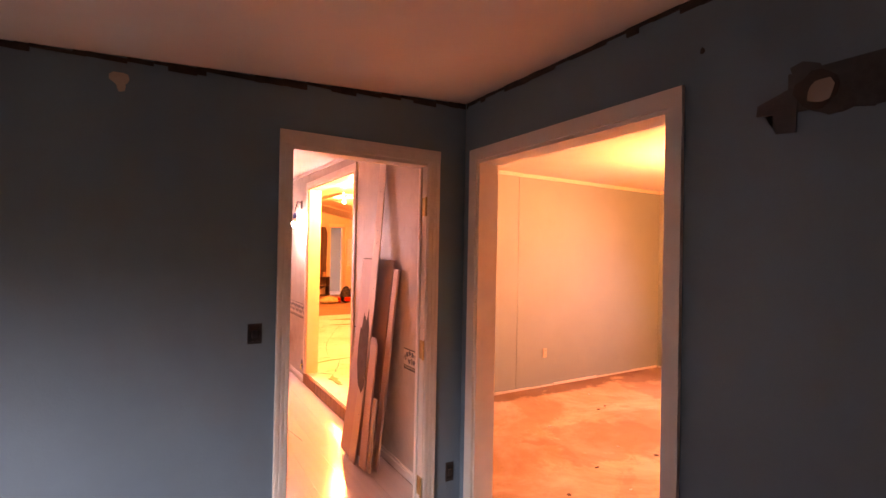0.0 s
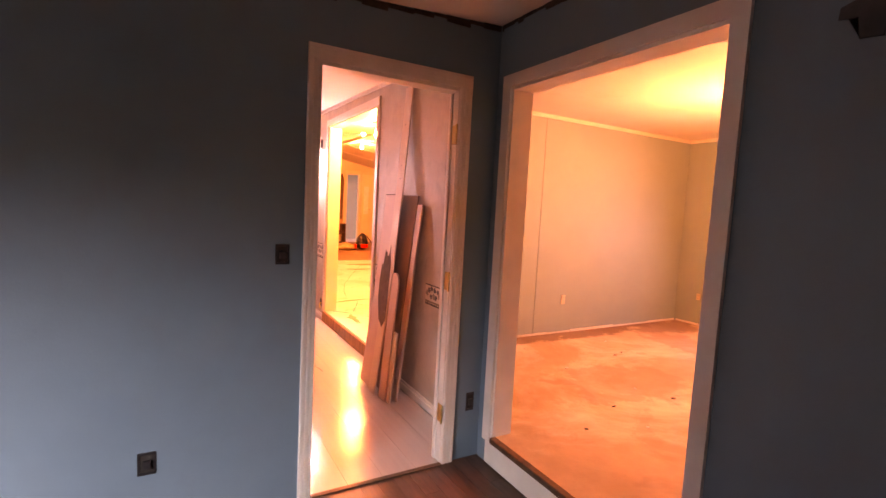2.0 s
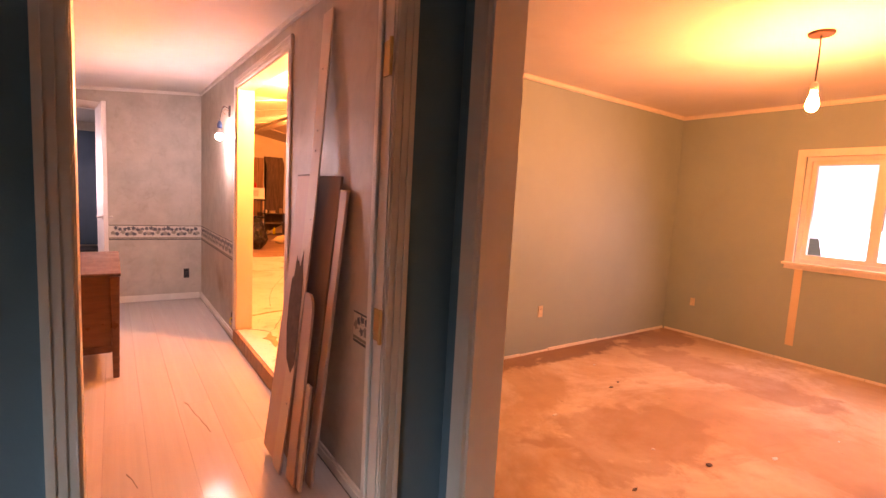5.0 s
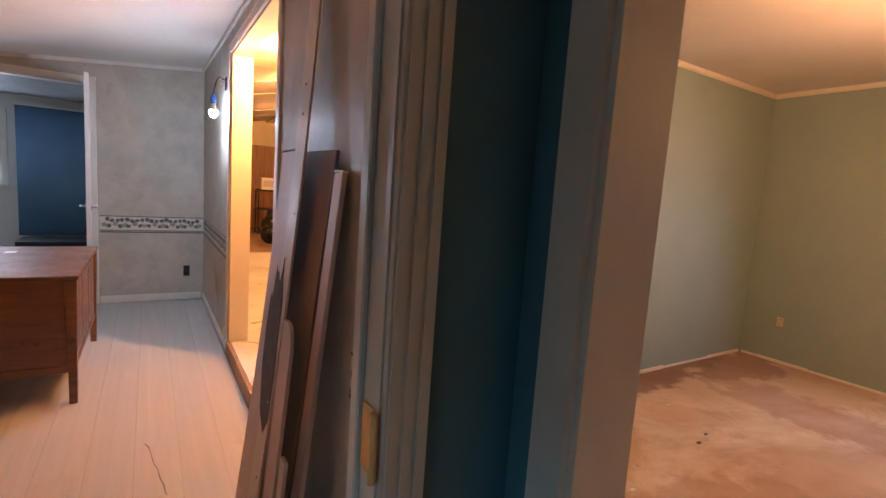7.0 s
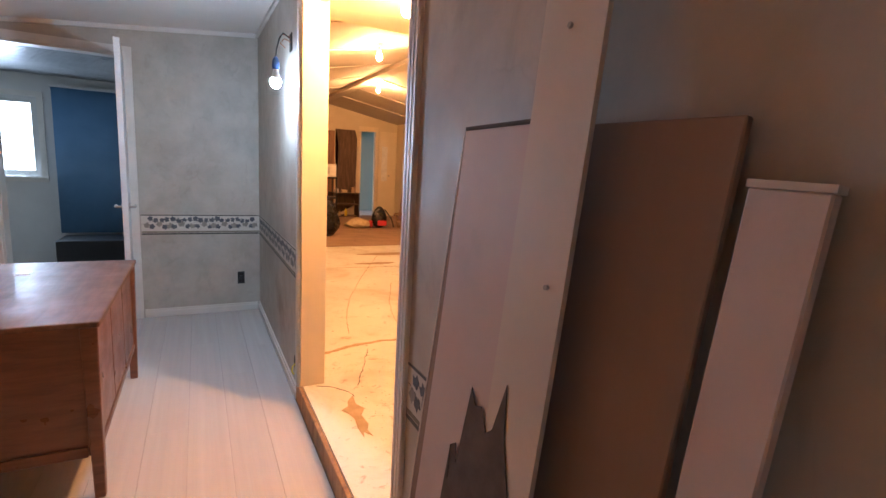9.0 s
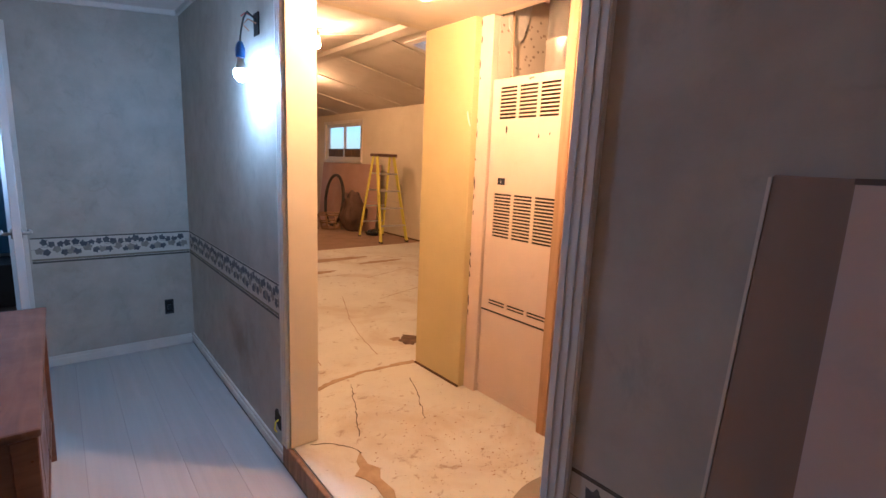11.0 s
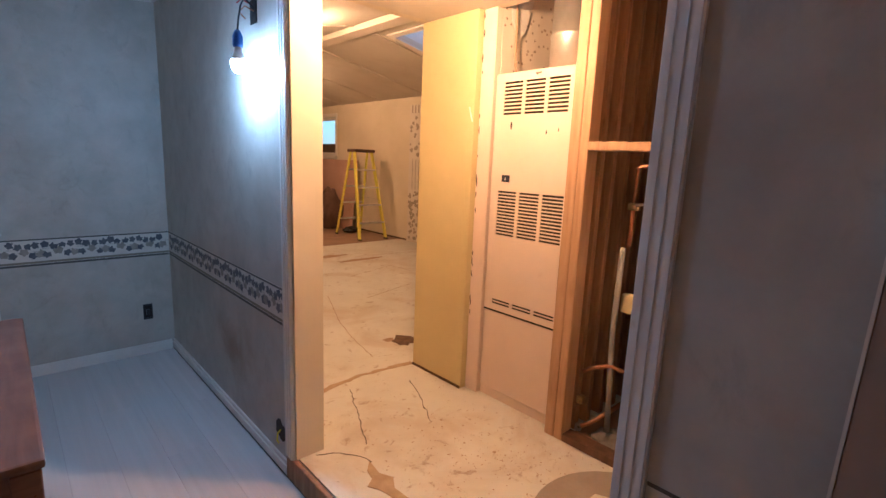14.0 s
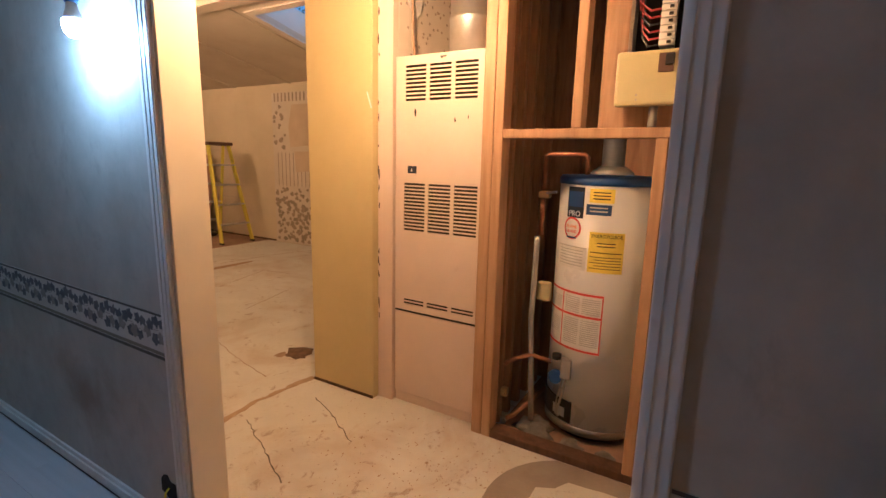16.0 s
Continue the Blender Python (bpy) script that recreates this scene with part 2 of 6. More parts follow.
M["stud_wood"] = mat("stud_wood", [(0.3, (0.32, 0.185, 0.08)), (0.5, (0.42, 0.26, 0.12)), (0.75, (0.50, 0.33, 0.165))], 4, 0.65, stretch=(6, 6, 0.6), distortion=0.6,
                       layers=[((0.25, 0.13, 0.06), 12, 0.68, 0.74, 0.6)], bump=(50, 0.001))
# a darker brown than stud_wood, with darker blotches
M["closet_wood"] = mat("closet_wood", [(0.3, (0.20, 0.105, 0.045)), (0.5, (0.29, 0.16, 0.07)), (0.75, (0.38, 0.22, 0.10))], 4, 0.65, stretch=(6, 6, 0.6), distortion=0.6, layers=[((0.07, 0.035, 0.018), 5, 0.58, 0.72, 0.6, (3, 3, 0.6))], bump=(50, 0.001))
M["old_wood"] = mat("old_wood", [(0.3, (0.055, 0.028, 0.014)), (0.7, (0.125, 0.064, 0.032))], 4, 0.7, stretch=(5, 5, 0.5), distortion=0.6, bump=(50, 0.001))
M["galvanised"] = mat("galvanised", [(0.3, (0.60, 0.60, 0.58)), (0.7, (0.74, 0.74, 0.72))], 9, 0.40, 0.85, bump=(60, 0.0005))
M["heater_white"] = mat("heater_white", [(0.3, (0.62, 0.63, 0.63)), (0.7, (0.70, 0.71, 0.71))], 2, 0.32, layers=[((0.5, 0.45, 0.38), 6, 0.64, 0.8, 0.3)])
M["heater_blue"] = plain("heater_blue", (0.03, 0.10, 0.36), 0.4)
M["label_blue"] = plain("label_blue", (0.02, 0.06, 0.2), 0.4)
M["label_navy"] = plain("label_navy", (0.012, 0.016, 0.035), 0.4)
M["label_yellow"] = plain("label_yellow", (0.82, 0.68, 0.015), 0.5)
M["label_red"] = plain("label_red", (0.62, 0.06, 0.04), 0.5)
M["label_orange"] = plain("label_orange", (0.75, 0.25, 0.04), 0.5)
M["label_white"] = plain("label_white", (0.72, 0.72, 0.70), 0.5)
M["label_grey"] = plain("label_grey", (0.45, 0.45, 0.44), 0.5)
M["copper"] = mat("copper", [(0.3, (0.30, 0.14, 0.07)), (0.7, (0.48, 0.24, 0.12))], 12, 0.45, 0.9)
M["steel"] = plain("steel", (0.42, 0.40, 0.37), 0.35, 0.9)
M["brass"] = plain("brass", (0.55, 0.40, 0.18), 0.35, 0.9)
M["grey_pipe"] = plain("grey_pipe", (0.27, 0.27, 0.26), 0.5)
M["rag"] = mat("rag", [(0.3, (0.13, 0.12, 0.10)), (0.7, (0.24, 0.23, 0.20))], 20, 0.95, bump=(60, 0.004))
M["breaker_cream"] = mat("breaker_cream", [(0.3, (0.50, 0.45, 0.20)), (0.7, (0.57, 0.52, 0.26))], 3, 0.45)
M["red_wire"] = plain("red_wire", (0.36, 0.03, 0.025), 0.45)
M["ladder_yellow"] = mat("ladder_yellow", [(0.3, (0.72, 0.66, 0.012)), (0.7, (0.80, 0.74, 0.02))], 8, 0.4)
M["aluminium"] = plain("aluminium", (0.62, 0.62, 0.60), 0.35, 0.9)
M["cream_wall"] = mat("cream_wall", [(0.3, (0.60, 0.53, 0.37)), (0.7, (0.68, 0.61, 0.45))], 1.3, 0.6, layers=[((0.5, 0.40, 0.24), 3, 0.58, 0.8, 0.35)], bump=(60, 0.0008))
M["vault_paint"] = mat("vault_paint", [(0.3, (0.56, 0.51, 0.42)), (0.7, (0.66, 0.61, 0.52))], 1.1, 0.8, layers=[((0.42, 0.33, 0.22), 1.5, 0.56, 0.75, 0.4)], bump=(50, 0.003))
M["kitchen_paper"] = mat("kitchen_paper", [(0.3, (0.60, 0.55, 0.46)), (0.7, (0.68, 0.63, 0.54))], 3, 0.6)
M["paper_print"] = mat("paper_print", [(0.3, (0.26, 0.24, 0.19)), (0.7, (0.40, 0.32, 0.24))], 12, 0.6)
M["bare_board"] = mat("bare_board", [(0.3, (0.55, 0.45, 0.31)), (0.7, (0.63, 0.53, 0.39))], 4, 0.75)
M["panelling"] = mat("panelling", [(0.3, (0.22, 0.115, 0.05)), (0.7, (0.34, 0.19, 0.09))], 3, 0.5, stretch=(5, 5, 0.5), distortion=0.8)
M["dark_panelling"] = mat("dark_panelling", [(0.3, (0.06, 0.037, 0.022)), (0.7, (0.15, 0.095, 0.055))], 5, 0.7, stretch=(4, 4, 0.6))
M["pink_board"] = mat("pink_board", [(0.3, (0.42, 0.26, 0.19)), (0.7, (0.50, 0.33, 0.25))], 2, 0.7)
M["blue_sheet"] = mat("blue_sheet", [(0.3, (0.10, 0.21, 0.36)), (0.7, (0.15, 0.28, 0.46))], 1.5, 0.55, layers=[((0.16, 0.2, 0.26), 6, 0.62, 0.72, 0.3, (0.5, 1, 6))], bump=(12, 0.003))
M["off_white"] = mat("off_white", [(0.3, (0.62, 0.61, 0.58)), (0.7, (0.70, 0.69, 0.66))], 3, 0.45, layers=[((0.4, 0.36, 0.3), 10, 0.68, 0.78, 0.35)])
M["brown_rim"] = plain("brown_rim", (0.10, 0.055, 0.035), 0.7)
M["old_glue"] = mat("old_glue", [(0.3, (0.032, 0.036, 0.038)), (0.7, (0.075, 0.082, 0.085))], 9, 0.8, layers=[((0.022, 0.016, 0.014), 5, 0.5, 0.65, 0.7)], bump=(60, 0.003))
M["tar"] = mat("tar", [(0.3, (0.018, 0.013, 0.011)), (0.7, (0.05, 0.033, 0.025))], 16, 0.8, bump=(60, 0.003))
M["plaster"] = mat("plaster", [(0.3, (0.42, 0.37, 0.29)), (0.7, (0.54, 0.48, 0.38))], 14, 0.85, bump=(50, 0.004))
M["stain_brown"] = mat("stain_brown", [(0.3, (0.30, 0.20, 0.11)), (0.7, (0.42, 0.30, 0.18))], 14, 0.8, bump=(60, 0.002))
M["seam_tan"] = mat("seam_tan", [(0.3, (0.36, 0.255, 0.14)), (0.7, (0.50, 0.385, 0.23))], 14, 0.8, bump=(60, 0.002))
M["hole_brown"] = mat("hole_brown", [(0.3, (0.07, 0.042, 0.022)), (0.7, (0.19, 0.12, 0.065))], 18, 0.85, bump=(60, 0.004))
M["stain_dark"] = mat("stain_dark", [(0.3, (0.21, 0.125, 0.075)), (0.7, (0.33, 0.215, 0.135))], 2.5, 0.62, layers=[((0.12, 0.075, 0.05), 9, 0.62, 0.75, 0.5)], bump=(50, 0.001))
M["glue_white"] = mat("glue_white", [(0.3, (0.50, 0.40, 0.29)), (0.7, (0.68, 0.60, 0.49))], 3, 0.7, layers=[((0.4, 0.3, 0.19), 7, 0.5, 0.7, 0.6)], bump=(50, 0.001))
M["grey_patch"] = mat("grey_patch", [(0.3, (0.26, 0.22, 0.18)), (0.7, (0.36, 0.32, 0.27))], 5, 0.7, bump=(60, 0.001))
M["cloth_tan"] = mat("cloth_tan", [(0.3, (0.46, 0.36, 0.2)), (0.7, (0.6, 0.5, 0.32))], 14, 0.95, bump=(40, 0.006))
M["bag_black"] = mat("bag_black", [(0.3, (0.008, 0.009, 0.01)), (0.7, (0.02, 0.021, 0.023))], 9, 0.22, bump=(18, 0.01))
M["bag_red"] = plain("bag_red", (0.5, 0.03, 0.025), 0.7)
M["rattan"] = plain("rattan", (0.30, 0.18, 0.08), 0.6)
M["hoop_dark"] = plain("hoop_dark", (0.03, 0.022, 0.018), 0.5)
M["glass"] = glass_mat("window_glass")
M["corrugated"] = mat("corrugated", [(0.3, (0.28, 0.29, 0.29)), (0.7, (0.40, 0.41, 0.41))], 3, 0.35, bump=(30, 0.0005))
M["bulb_warm"] = glow("bulb_warm", BULB_WARM, 2100)
M["bulb_soft"] = glow("bulb_soft", BULB_WARM, 1200)
M["bulb_bright"] = glow("bulb_bright", BULB_WARM, 2600)
M["bulb_cool"] = glow("bulb_cool", BULB_COOL, 900)
M["outlet_beige"] = plain("outlet_beige", (0.58, 0.50, 0.36), 0.4)
M["earth"] = mat("earth", [(0.3, (0.06, 0.08, 0.04)), (0.7, (0.12, 0.13, 0.07))], 0.4, 0.9)
M["bark"] = mat("bark", [(0.3, (0.06, 0.045, 0.035)), (0.7, (0.13, 0.10, 0.08))], 8, 0.9, stretch=(4, 4, 1), bump=(30, 0.01))
M["foliage"] = mat("foliage", [(0.3, (0.05, 0.075, 0.035)), (0.7, (0.11, 0.13, 0.06))], 2, 0.7)

# ---- mesh helpers ----
BASE = {}


def finish(name, bm, material, smooth=False):
    bmesh.ops.recalc_face_normals(bm, faces=bm.faces)
    me = bpy.data.meshes.new(name)
    bm.to_mesh(me)
    bm.free()
    me.materials.append(material)
    if smooth:
        for p in me.polygons:
            p.use_smooth = True
    return me


def thing(name, at, label, category, group=""):
    ob = new(name)
    ob.location = at
    BASE[ob] = Vector(at)
    ob.empty_display_size = 0.1
    return tagged(ob, label, category, group)


def part(name, bm, material, parent, label="", smooth=False):
    """One mesh in world places, linked under its thing or part."""
    base = BASE[parent]
    bmesh.ops.translate(bm, verts=bm.verts, vec=-base)
    ob = new(name, finish(name, bm, material, smooth))
    ob.parent = parent
    BASE[ob] = base
    return tagged(ob, label)


def structure(name, bm, material, label="", category=""):
    ob = new(name, finish(name, bm, material))
    BASE[ob] = Vector((0, 0, 0))
    return tagged(ob, label, category, kind="structure")


def single(name, bm, material, at, label, category, group="", smooth=False):
    bmesh.ops.translate(bm, verts=bm.verts, vec=-Vector(at))
    ob = new(name, finish(name, bm, material, smooth))
    ob.location = at
    BASE[ob] = Vector(at)
    return tagged(ob, label, category, group)


def box(bm, x0, x1, y0, y1, z0, z1, bevel=0.0, seg=1, m=None):
    vs = bmesh.ops.create_cube(bm, size=1)["verts"]
    for v in vs:
        v.co = Vector((x0 if v.co.x < 0 else x1, y0 if v.co.y < 0 else y1, z0 if v.co.z < 0 else z1))
    if m is not None:
        for v in vs:
            v.co = m @ v.co
    if bevel:
        bmesh.ops.bevel(bm, geom=list({e for v in vs for e in v.link_edges}), offset=bevel, segments=seg, affect="EDGES", profile=0.6)
    return bm


def boxed(*a, **k):
    return box(bmesh.new(), *a, **k)


def tube(bm, pts, r, seg=10, close=False, r1=None):
    """A tube along points, with capped ends."""
    pts = [Vector(p) for p in pts]
    rings = []
    side = None
    for i, p in enumerate(pts):
        a = pts[i - 1] if i else (pts[-1] if close else p)
        b = pts[i + 1] if i + 1 < len(pts) else (pts[0] if close else p)
        d = (b - a).normalized()
        if side is None:
            side = d.cross(Vector((0.31, 0.17, 0.93))).normalized()
        side = (side - d * side.dot(d)).normalized()
        up = d.cross(side)
        rad = r if r1 is None else r + (r1 - r) * i / max(len(pts) - 1, 1)
        rings.append([bm.verts.new(p + rad * (side * math.cos(2 * math.pi * k / seg) + up * math.sin(2 * math.pi * k / seg))) for k in range(seg)])
    n = len(rings)
    for i in range(n if close else n - 1):
        u, w = rings[i], rings[(i + 1) % n]
        for k in range(seg):
            bm.faces.new((u[k], u[(k + 1) % seg], w[(k + 1) % seg], w[k]))
    if not close:
        bm.faces.new(rings[0][::-1])
        bm.faces.new(rings[-1])
    return bm


def lathe(bm, profile, c, seg=32):
    """profile: (radius, z) from bottom to top, round the upright axis at c."""
    rings = []
    for r, z in profile:
        if r < 1e-5:
            rings.append([bm.verts.new((c[0], c[1], c[2] + z))])
        else:
            rings.append([bm.verts.new((c[0] + r * math.cos(2 * math.pi * k / seg), c[1] + r * math.sin(2 * math.pi * k / seg), c[2] + z)) for k in range(seg)])
    for u, w in zip(rings, rings[1:]):
        for k in range(seg):
            a, b = u[k % len(u)], u[(k + 1) % len(u)]
            d, e = w[k % len(w)], w[(k + 1) % len(w)]
            f = [a]
            for v in (b, e, d):
                if v not in f:
                    f.append(v)
            if len(f) > 2:
                bm.faces.new(f)
    for ring, flip in ((rings[0], True), (rings[-1], False)):
        if len(ring) > 2:
            bm.faces.new(ring[::-1] if flip else ring)
    return bm


def slab(m, u0, u1, v0, v1, w0, w1, holes=(), bm=None):
    """A plate in (u, v, w), laid into the world by m(u, v, w), with rectangular holes (u0, u1, v0, v1) right through."""
    bm = bm or bmesh.new()
    us = sorted({u0, u1, *(min(max(h[i], u0), u1) for h in holes for i in (0, 1))})
    vs = sorted({v0, v1, *(min(max(h[i], v0), v1) for h in holes for i in (2, 3))})

    def solid(i, j):
        if not (0 <= i < len(us) - 1 and 0 <= j < len(vs) - 1):
            return False
        a, b = (us[i] + us[i + 1]) / 2, (vs[j] + vs[j + 1]) / 2
        return not any(h[0] < a < h[1] and h[2] < b < h[3] for h in holes)

    seen = {}

    def vert(i, j, w):
        key = (i, j, w)
        if key not in seen:
            seen[key] = bm.verts.new(m(us[i], vs[j], w))
        return seen[key]

    for i in range(len(us) - 1):
        for j in range(len(vs) - 1):
            if not solid(i, j):
                continue
            q = ((i, j), (i + 1, j), (i + 1, j + 1), (i, j + 1))
            bm.faces.new([vert(*p, w1) for p in q])
            bm.faces.new([vert(*p, w0) for p in q[::-1]])
            for (p, r), (di, dj) in zip(((q[0], q[1]), (q[1], q[2]), (q[2], q[3]), (q[3], q[0])), ((0, -1), (1, 0), (0, 1), (-1, 0))):
                if not solid(i + di, j + dj):
                    bm.faces.new((vert(*r, w1), vert(*p, w1), vert(*p, w0), vert(*r, w0)))
    return bm


def on_y(u, v, w):
    return (u, w, v)


def on_x(u, v, w):
    return (w, u, v)


def on_z(u, v, w):
    return (u, v, w)


def blob_outline(cx, cy, rx, ry, n, rough, seed, spikes=0.0):
    rnd = random.Random(seed)
    pts = []
    for k in range(n):
        a = 2 * math.pi * k / n
        f = 1 + rough * (rnd.random() - 0.5) * 2 + (spikes * rnd.random() if k % 2 else 0)
        pts.append((cx + rx * f * math.cos(a), cy + ry * f * math.sin(a)))
    return pts


def plate(bm, outline, m, w0, w1):
    """A flat piece with any outline in (u, v), from w0 to w1 thick."""
    lo = [bm.verts.new(m(u, v, w0)) for u, v in outline]
    hi = [bm.verts.new(m(u, v, w1)) for u, v in outline]
    f0 = bm.faces.new(lo[::-1])
    f1 = bm.faces.new(hi)
    n = len(lo)
    for k in range(n):
        bm.faces.new((lo[k], lo[(k + 1) % n], hi[(k + 1) % n], hi[k]))
    bmesh.ops.triangulate(bm, faces=[f0, f1])
    return bm


def crack(bm, pts, width, z0, z1, seed):
    """A thin raised ragged line on a floor, along points."""
    rnd = random.Random(seed)
    fine = []
    for (ax, ay), (bx, by) in zip(pts, pts[1:]):
        n = max(2, int(math.hypot(bx - ax, by - ay) / 0.03))
        for k in range(n):
            t = k / n
            fine.append((ax + (bx - ax) * t + rnd.uniform(-0.006, 0.006), ay + (by - ay) * t + rnd.uniform(-0.006, 0.006)))
    fine.append(pts[-1])
    left, right = [], []
    for i, p in enumerate(fine):
        a, b = fine[max(i - 1, 0)], fine[min(i + 1, len(fine) - 1)]
        dx, dy = b[0] - a[0], b[1] - a[1]
        n = math.hypot(dx, dy) or 1
        w = width * rnd.uniform(0.3, 1.0) / 2
        left.append((p[0] - dy / n * w, p[1] + dx / n * w))
        right.append((p[0] + dy / n * w, p[1] - dx / n * w))
    rows = [[bm.verts.new((*l, z0)), bm.verts.new((*l, z1)), bm.verts.new((*r, z1)), bm.verts.new((*r, z0))] for l, r in zip(left, right)]
    for u, w in zip(rows, rows[1:]):
        for k in range(3):
            bm.faces.new((u[k], u[k + 1], w[k + 1], w[k]))
    return bm


def text_part(name, body, size, m, material, parent, depth=0.0006):
    """Lettering with the built-in font, as a mesh, laid by the pose m."""
    cu = bpy.data.curves.new(name, "FONT")
    cu.body, cu.size, cu.extrude, cu.align_x, cu.align_y = body, size, depth, "CENTER", "CENTER"
    tmp = bpy.data.objects.new(name, cu)
    me = bpy.data.meshes.new_from_object(tmp)
    bpy.data.objects.remove(tmp)
    me.transform(Matrix.Translation(-BASE[parent]) @ m)
    me.materials.clear()
    me.materials.append(material)
    ob = new(name, me)
    ob.parent = parent
    BASE[ob] = BASE[parent]
    return ob

# ---- setting ----
X0, X1 = 1.487, 1.607        # wall between the addition and the old house
Y0, Y1 = 2.173, 2.252        # wall between the bedroom and the papered room
YC = 7.473                   # far papered wall
ZD = 0.125                   # floor of the old house
XB, YB, ZB = 5.429, 3.643, 0.16
XL, YF = 5.72, 14.8          # living room walls
AW, AS = -2.7, -2.6          # bedroom walls
CW = -3.0


def shed(z, slope):
    return lambda u, v, w: (u, v, z - slope * (X0 - u) + w)


# bedroom
structure("wall_bedroom_north", slab(on_y, AW - 0.12, X0, -0.1, 2.75, Y0, Y1, [(0.510, 1.253, -0.2, 2.04)]), M["blue_paint"])
structure("wall_bedroom_east", slab(on_x, AS - 0.12, Y0 - 0.001, -0.1, 2.75, X0, X0 + 0.055, [(0.913, 2.045, ZB - 0.012, 2.06)]), M["blue_paint"])
structure("wall_bedroom_west", slab(on_x, AS - 0.12, Y0, -0.1, 2.6, AW - 0.12, AW, [(-0.62, 0.62, 0.95, 1.95)]), M["blue_paint"])
structure("wall_bedroom_south", slab(on_y, AW, X0, -0.1, 2.6, AS - 0.12, AS), M["blue_paint"])
structure("ceiling_bedroom", slab(shed(2.404, 0.063), AW, X0, AS, Y0, 0, 0.06), M["ceiling_paint"])
structure("floor_bedroom_base", slab(on_z, AW, X0, AS, Y0, -0.12, -0.022), M["dark_floor"])

# side room
structure("wall_side_room_west", slab(on_x, -1.2, YB, -0.1, 2.5, X0 + 0.055, X1, [(0.913, 2.045, ZB - 0.012, 2.06)]), M["green_paint"])
structure("wall_side_room_north", slab(on_y, X1, XB + 0.12, -0.1, 2.5, YB, YB + 0.06), M["green_paint"])
structure("wall_side_room_east", slab(on_x, -1.2, YB, -0.1, 2.5, XB, XB + 0.12, [(1.54, 2.54, 1.03, 1.93)]), M["green_paint"])
structure("wall_side_room_south", slab(on_y, X1, XB + 0.12, -0.1, 2.5, -1.32, -1.2), M["green_paint"])
structure("floor_side_room", slab(on_z, X1, XB, -1.2, YB, ZB - 0.1, ZB), M["subfloor"], "bare stained subfloor with old glue patches")
structure("floor_side_room_threshold", slab(on_z, X0 + 0.021, X1, 0.929, 2.029, ZB - 0.011, ZB), M["subfloor"])
structure("ceiling_side_room", slab(on_z, X1, XB, -1.2, YB, 2.380, 2.43), M["ceiling_paint"])

# papered room
structure("wall_papered_east", slab(on_x, Y1, YC, -0.1, 2.75, X0, X0 + 0.06, [(3.943, 5.43, -0.2, 2.265)]), M["wallpaper"])
structure("wall_papered_north", slab(on_y, CW, X0 + 0.06, -0.1, 2.75, YC, YC + 0.12, [(-0.36, 0.475, -0.2, 2.19)]), M["wallpaper"])
# unseen west and south walls, panelled brown to dim and warm the bounce light
structure("wall_papered_west", slab(on_x, Y1, YC, -0.1, 2.75, CW - 0.12, CW), M["panelling"])
structure("wall_papered_south", slab(on_y, CW, 0.510, -0.02, 2.6, Y1, Y1 + 0.01), M["panelling"])
structure("wall_papered_south_end", slab(on_y, 1.253, X0, -0.02, 2.6, Y1, Y1 + 0.01), M["wallpaper"])
structure("wall_papered_south_head", slab(on_y, 0.510, 1.253, 2.04, 2.6, Y1, Y1 + 0.01), M["wallpaper"])
structure("ceiling_papered", slab(lambda u, v, w: (u, v, 2.511 - 0.099 * (X0 - u) - 0.021 * (YC - v) + w), CW, X0, Y1, YC, 0, 0.06), M["ceiling_paint"])
structure("floor_papered_base", slab(on_z, CW, X0, Y0, YC, -0.12, -0.013), M["dark_floor"])

# old house behind the papered room
structure("wall_passage_west", slab(on_x, YB + 0.12, YF, -0.1, 2.75, X0 + 0.06, X1, [(3.943, 5.43, -0.2, 2.265)]), M["cream_wall"])
structure("wall_passage_south", slab(on_y, X1, 3.6, -0.1, 2.6, YB + 0.06, YB + 0.12), M["cream_wall"])
structure("floor_passage", slab(on_z, X0 + 0.012, XL, YB + 0.06, 10.15, ZD - 0.1, ZD), M["vinyl"], "worn white vinyl floor with tears and brown stains")
structure("floor_living_end", slab(on_z, X1, XL, 10.15, YF, ZD - 0.1, ZD + 0.006), M["plywood_floor"])
structure("ceiling_passage", slab(on_z, X1, 2.60, YB + 0.12, 5.85, 2.31, 2.37), M["vault_paint"])
structure("wall_closet_head", slab(on_x, YB + 0.12, 5.85, 2.31, 2.52, 2.60, 2.655), M["cream_wall"])
structure("ceiling_closet", slab(on_z, 2.655, 3.6, YB + 0.12, 5.85, 2.46, 2.52), M["vault_paint"])
structure("wall_passage_head", slab(on_y, X1, 3.6, 2.31, 3.1, 5.85, 5.91), M["cream_wall"])
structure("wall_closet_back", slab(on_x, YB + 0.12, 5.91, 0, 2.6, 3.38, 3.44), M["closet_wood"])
structure("wall_closet_end", slab(on_y, 2.66, XL, 0, 3.1, 5.85, 5.908), M["cream_wall"])
structure("wall_living_east", slab(on_x, 5.85, YF, -0.1, 2.9, XL, XL + 0.12, [(12.33, 13.99, 1.53, 2.32)]), M["cream_wall"])
structure("wall_living_north", slab(on_y, X1, XL, -0.1, 3.2, YF, YF + 0.12, [(4.74, 5.12, ZD + 0.006, 2.30)]), M["cream_wall"])
RIDGE, ZR, SL = 3.66, 2.92, 0.19
structure("ceiling_living_west", slab(lambda u, v, w: (u, v, ZR - SL * (RIDGE - u) + w), X1, RIDGE, 5.85, YF, 0, 0.06), M["vault_paint"])
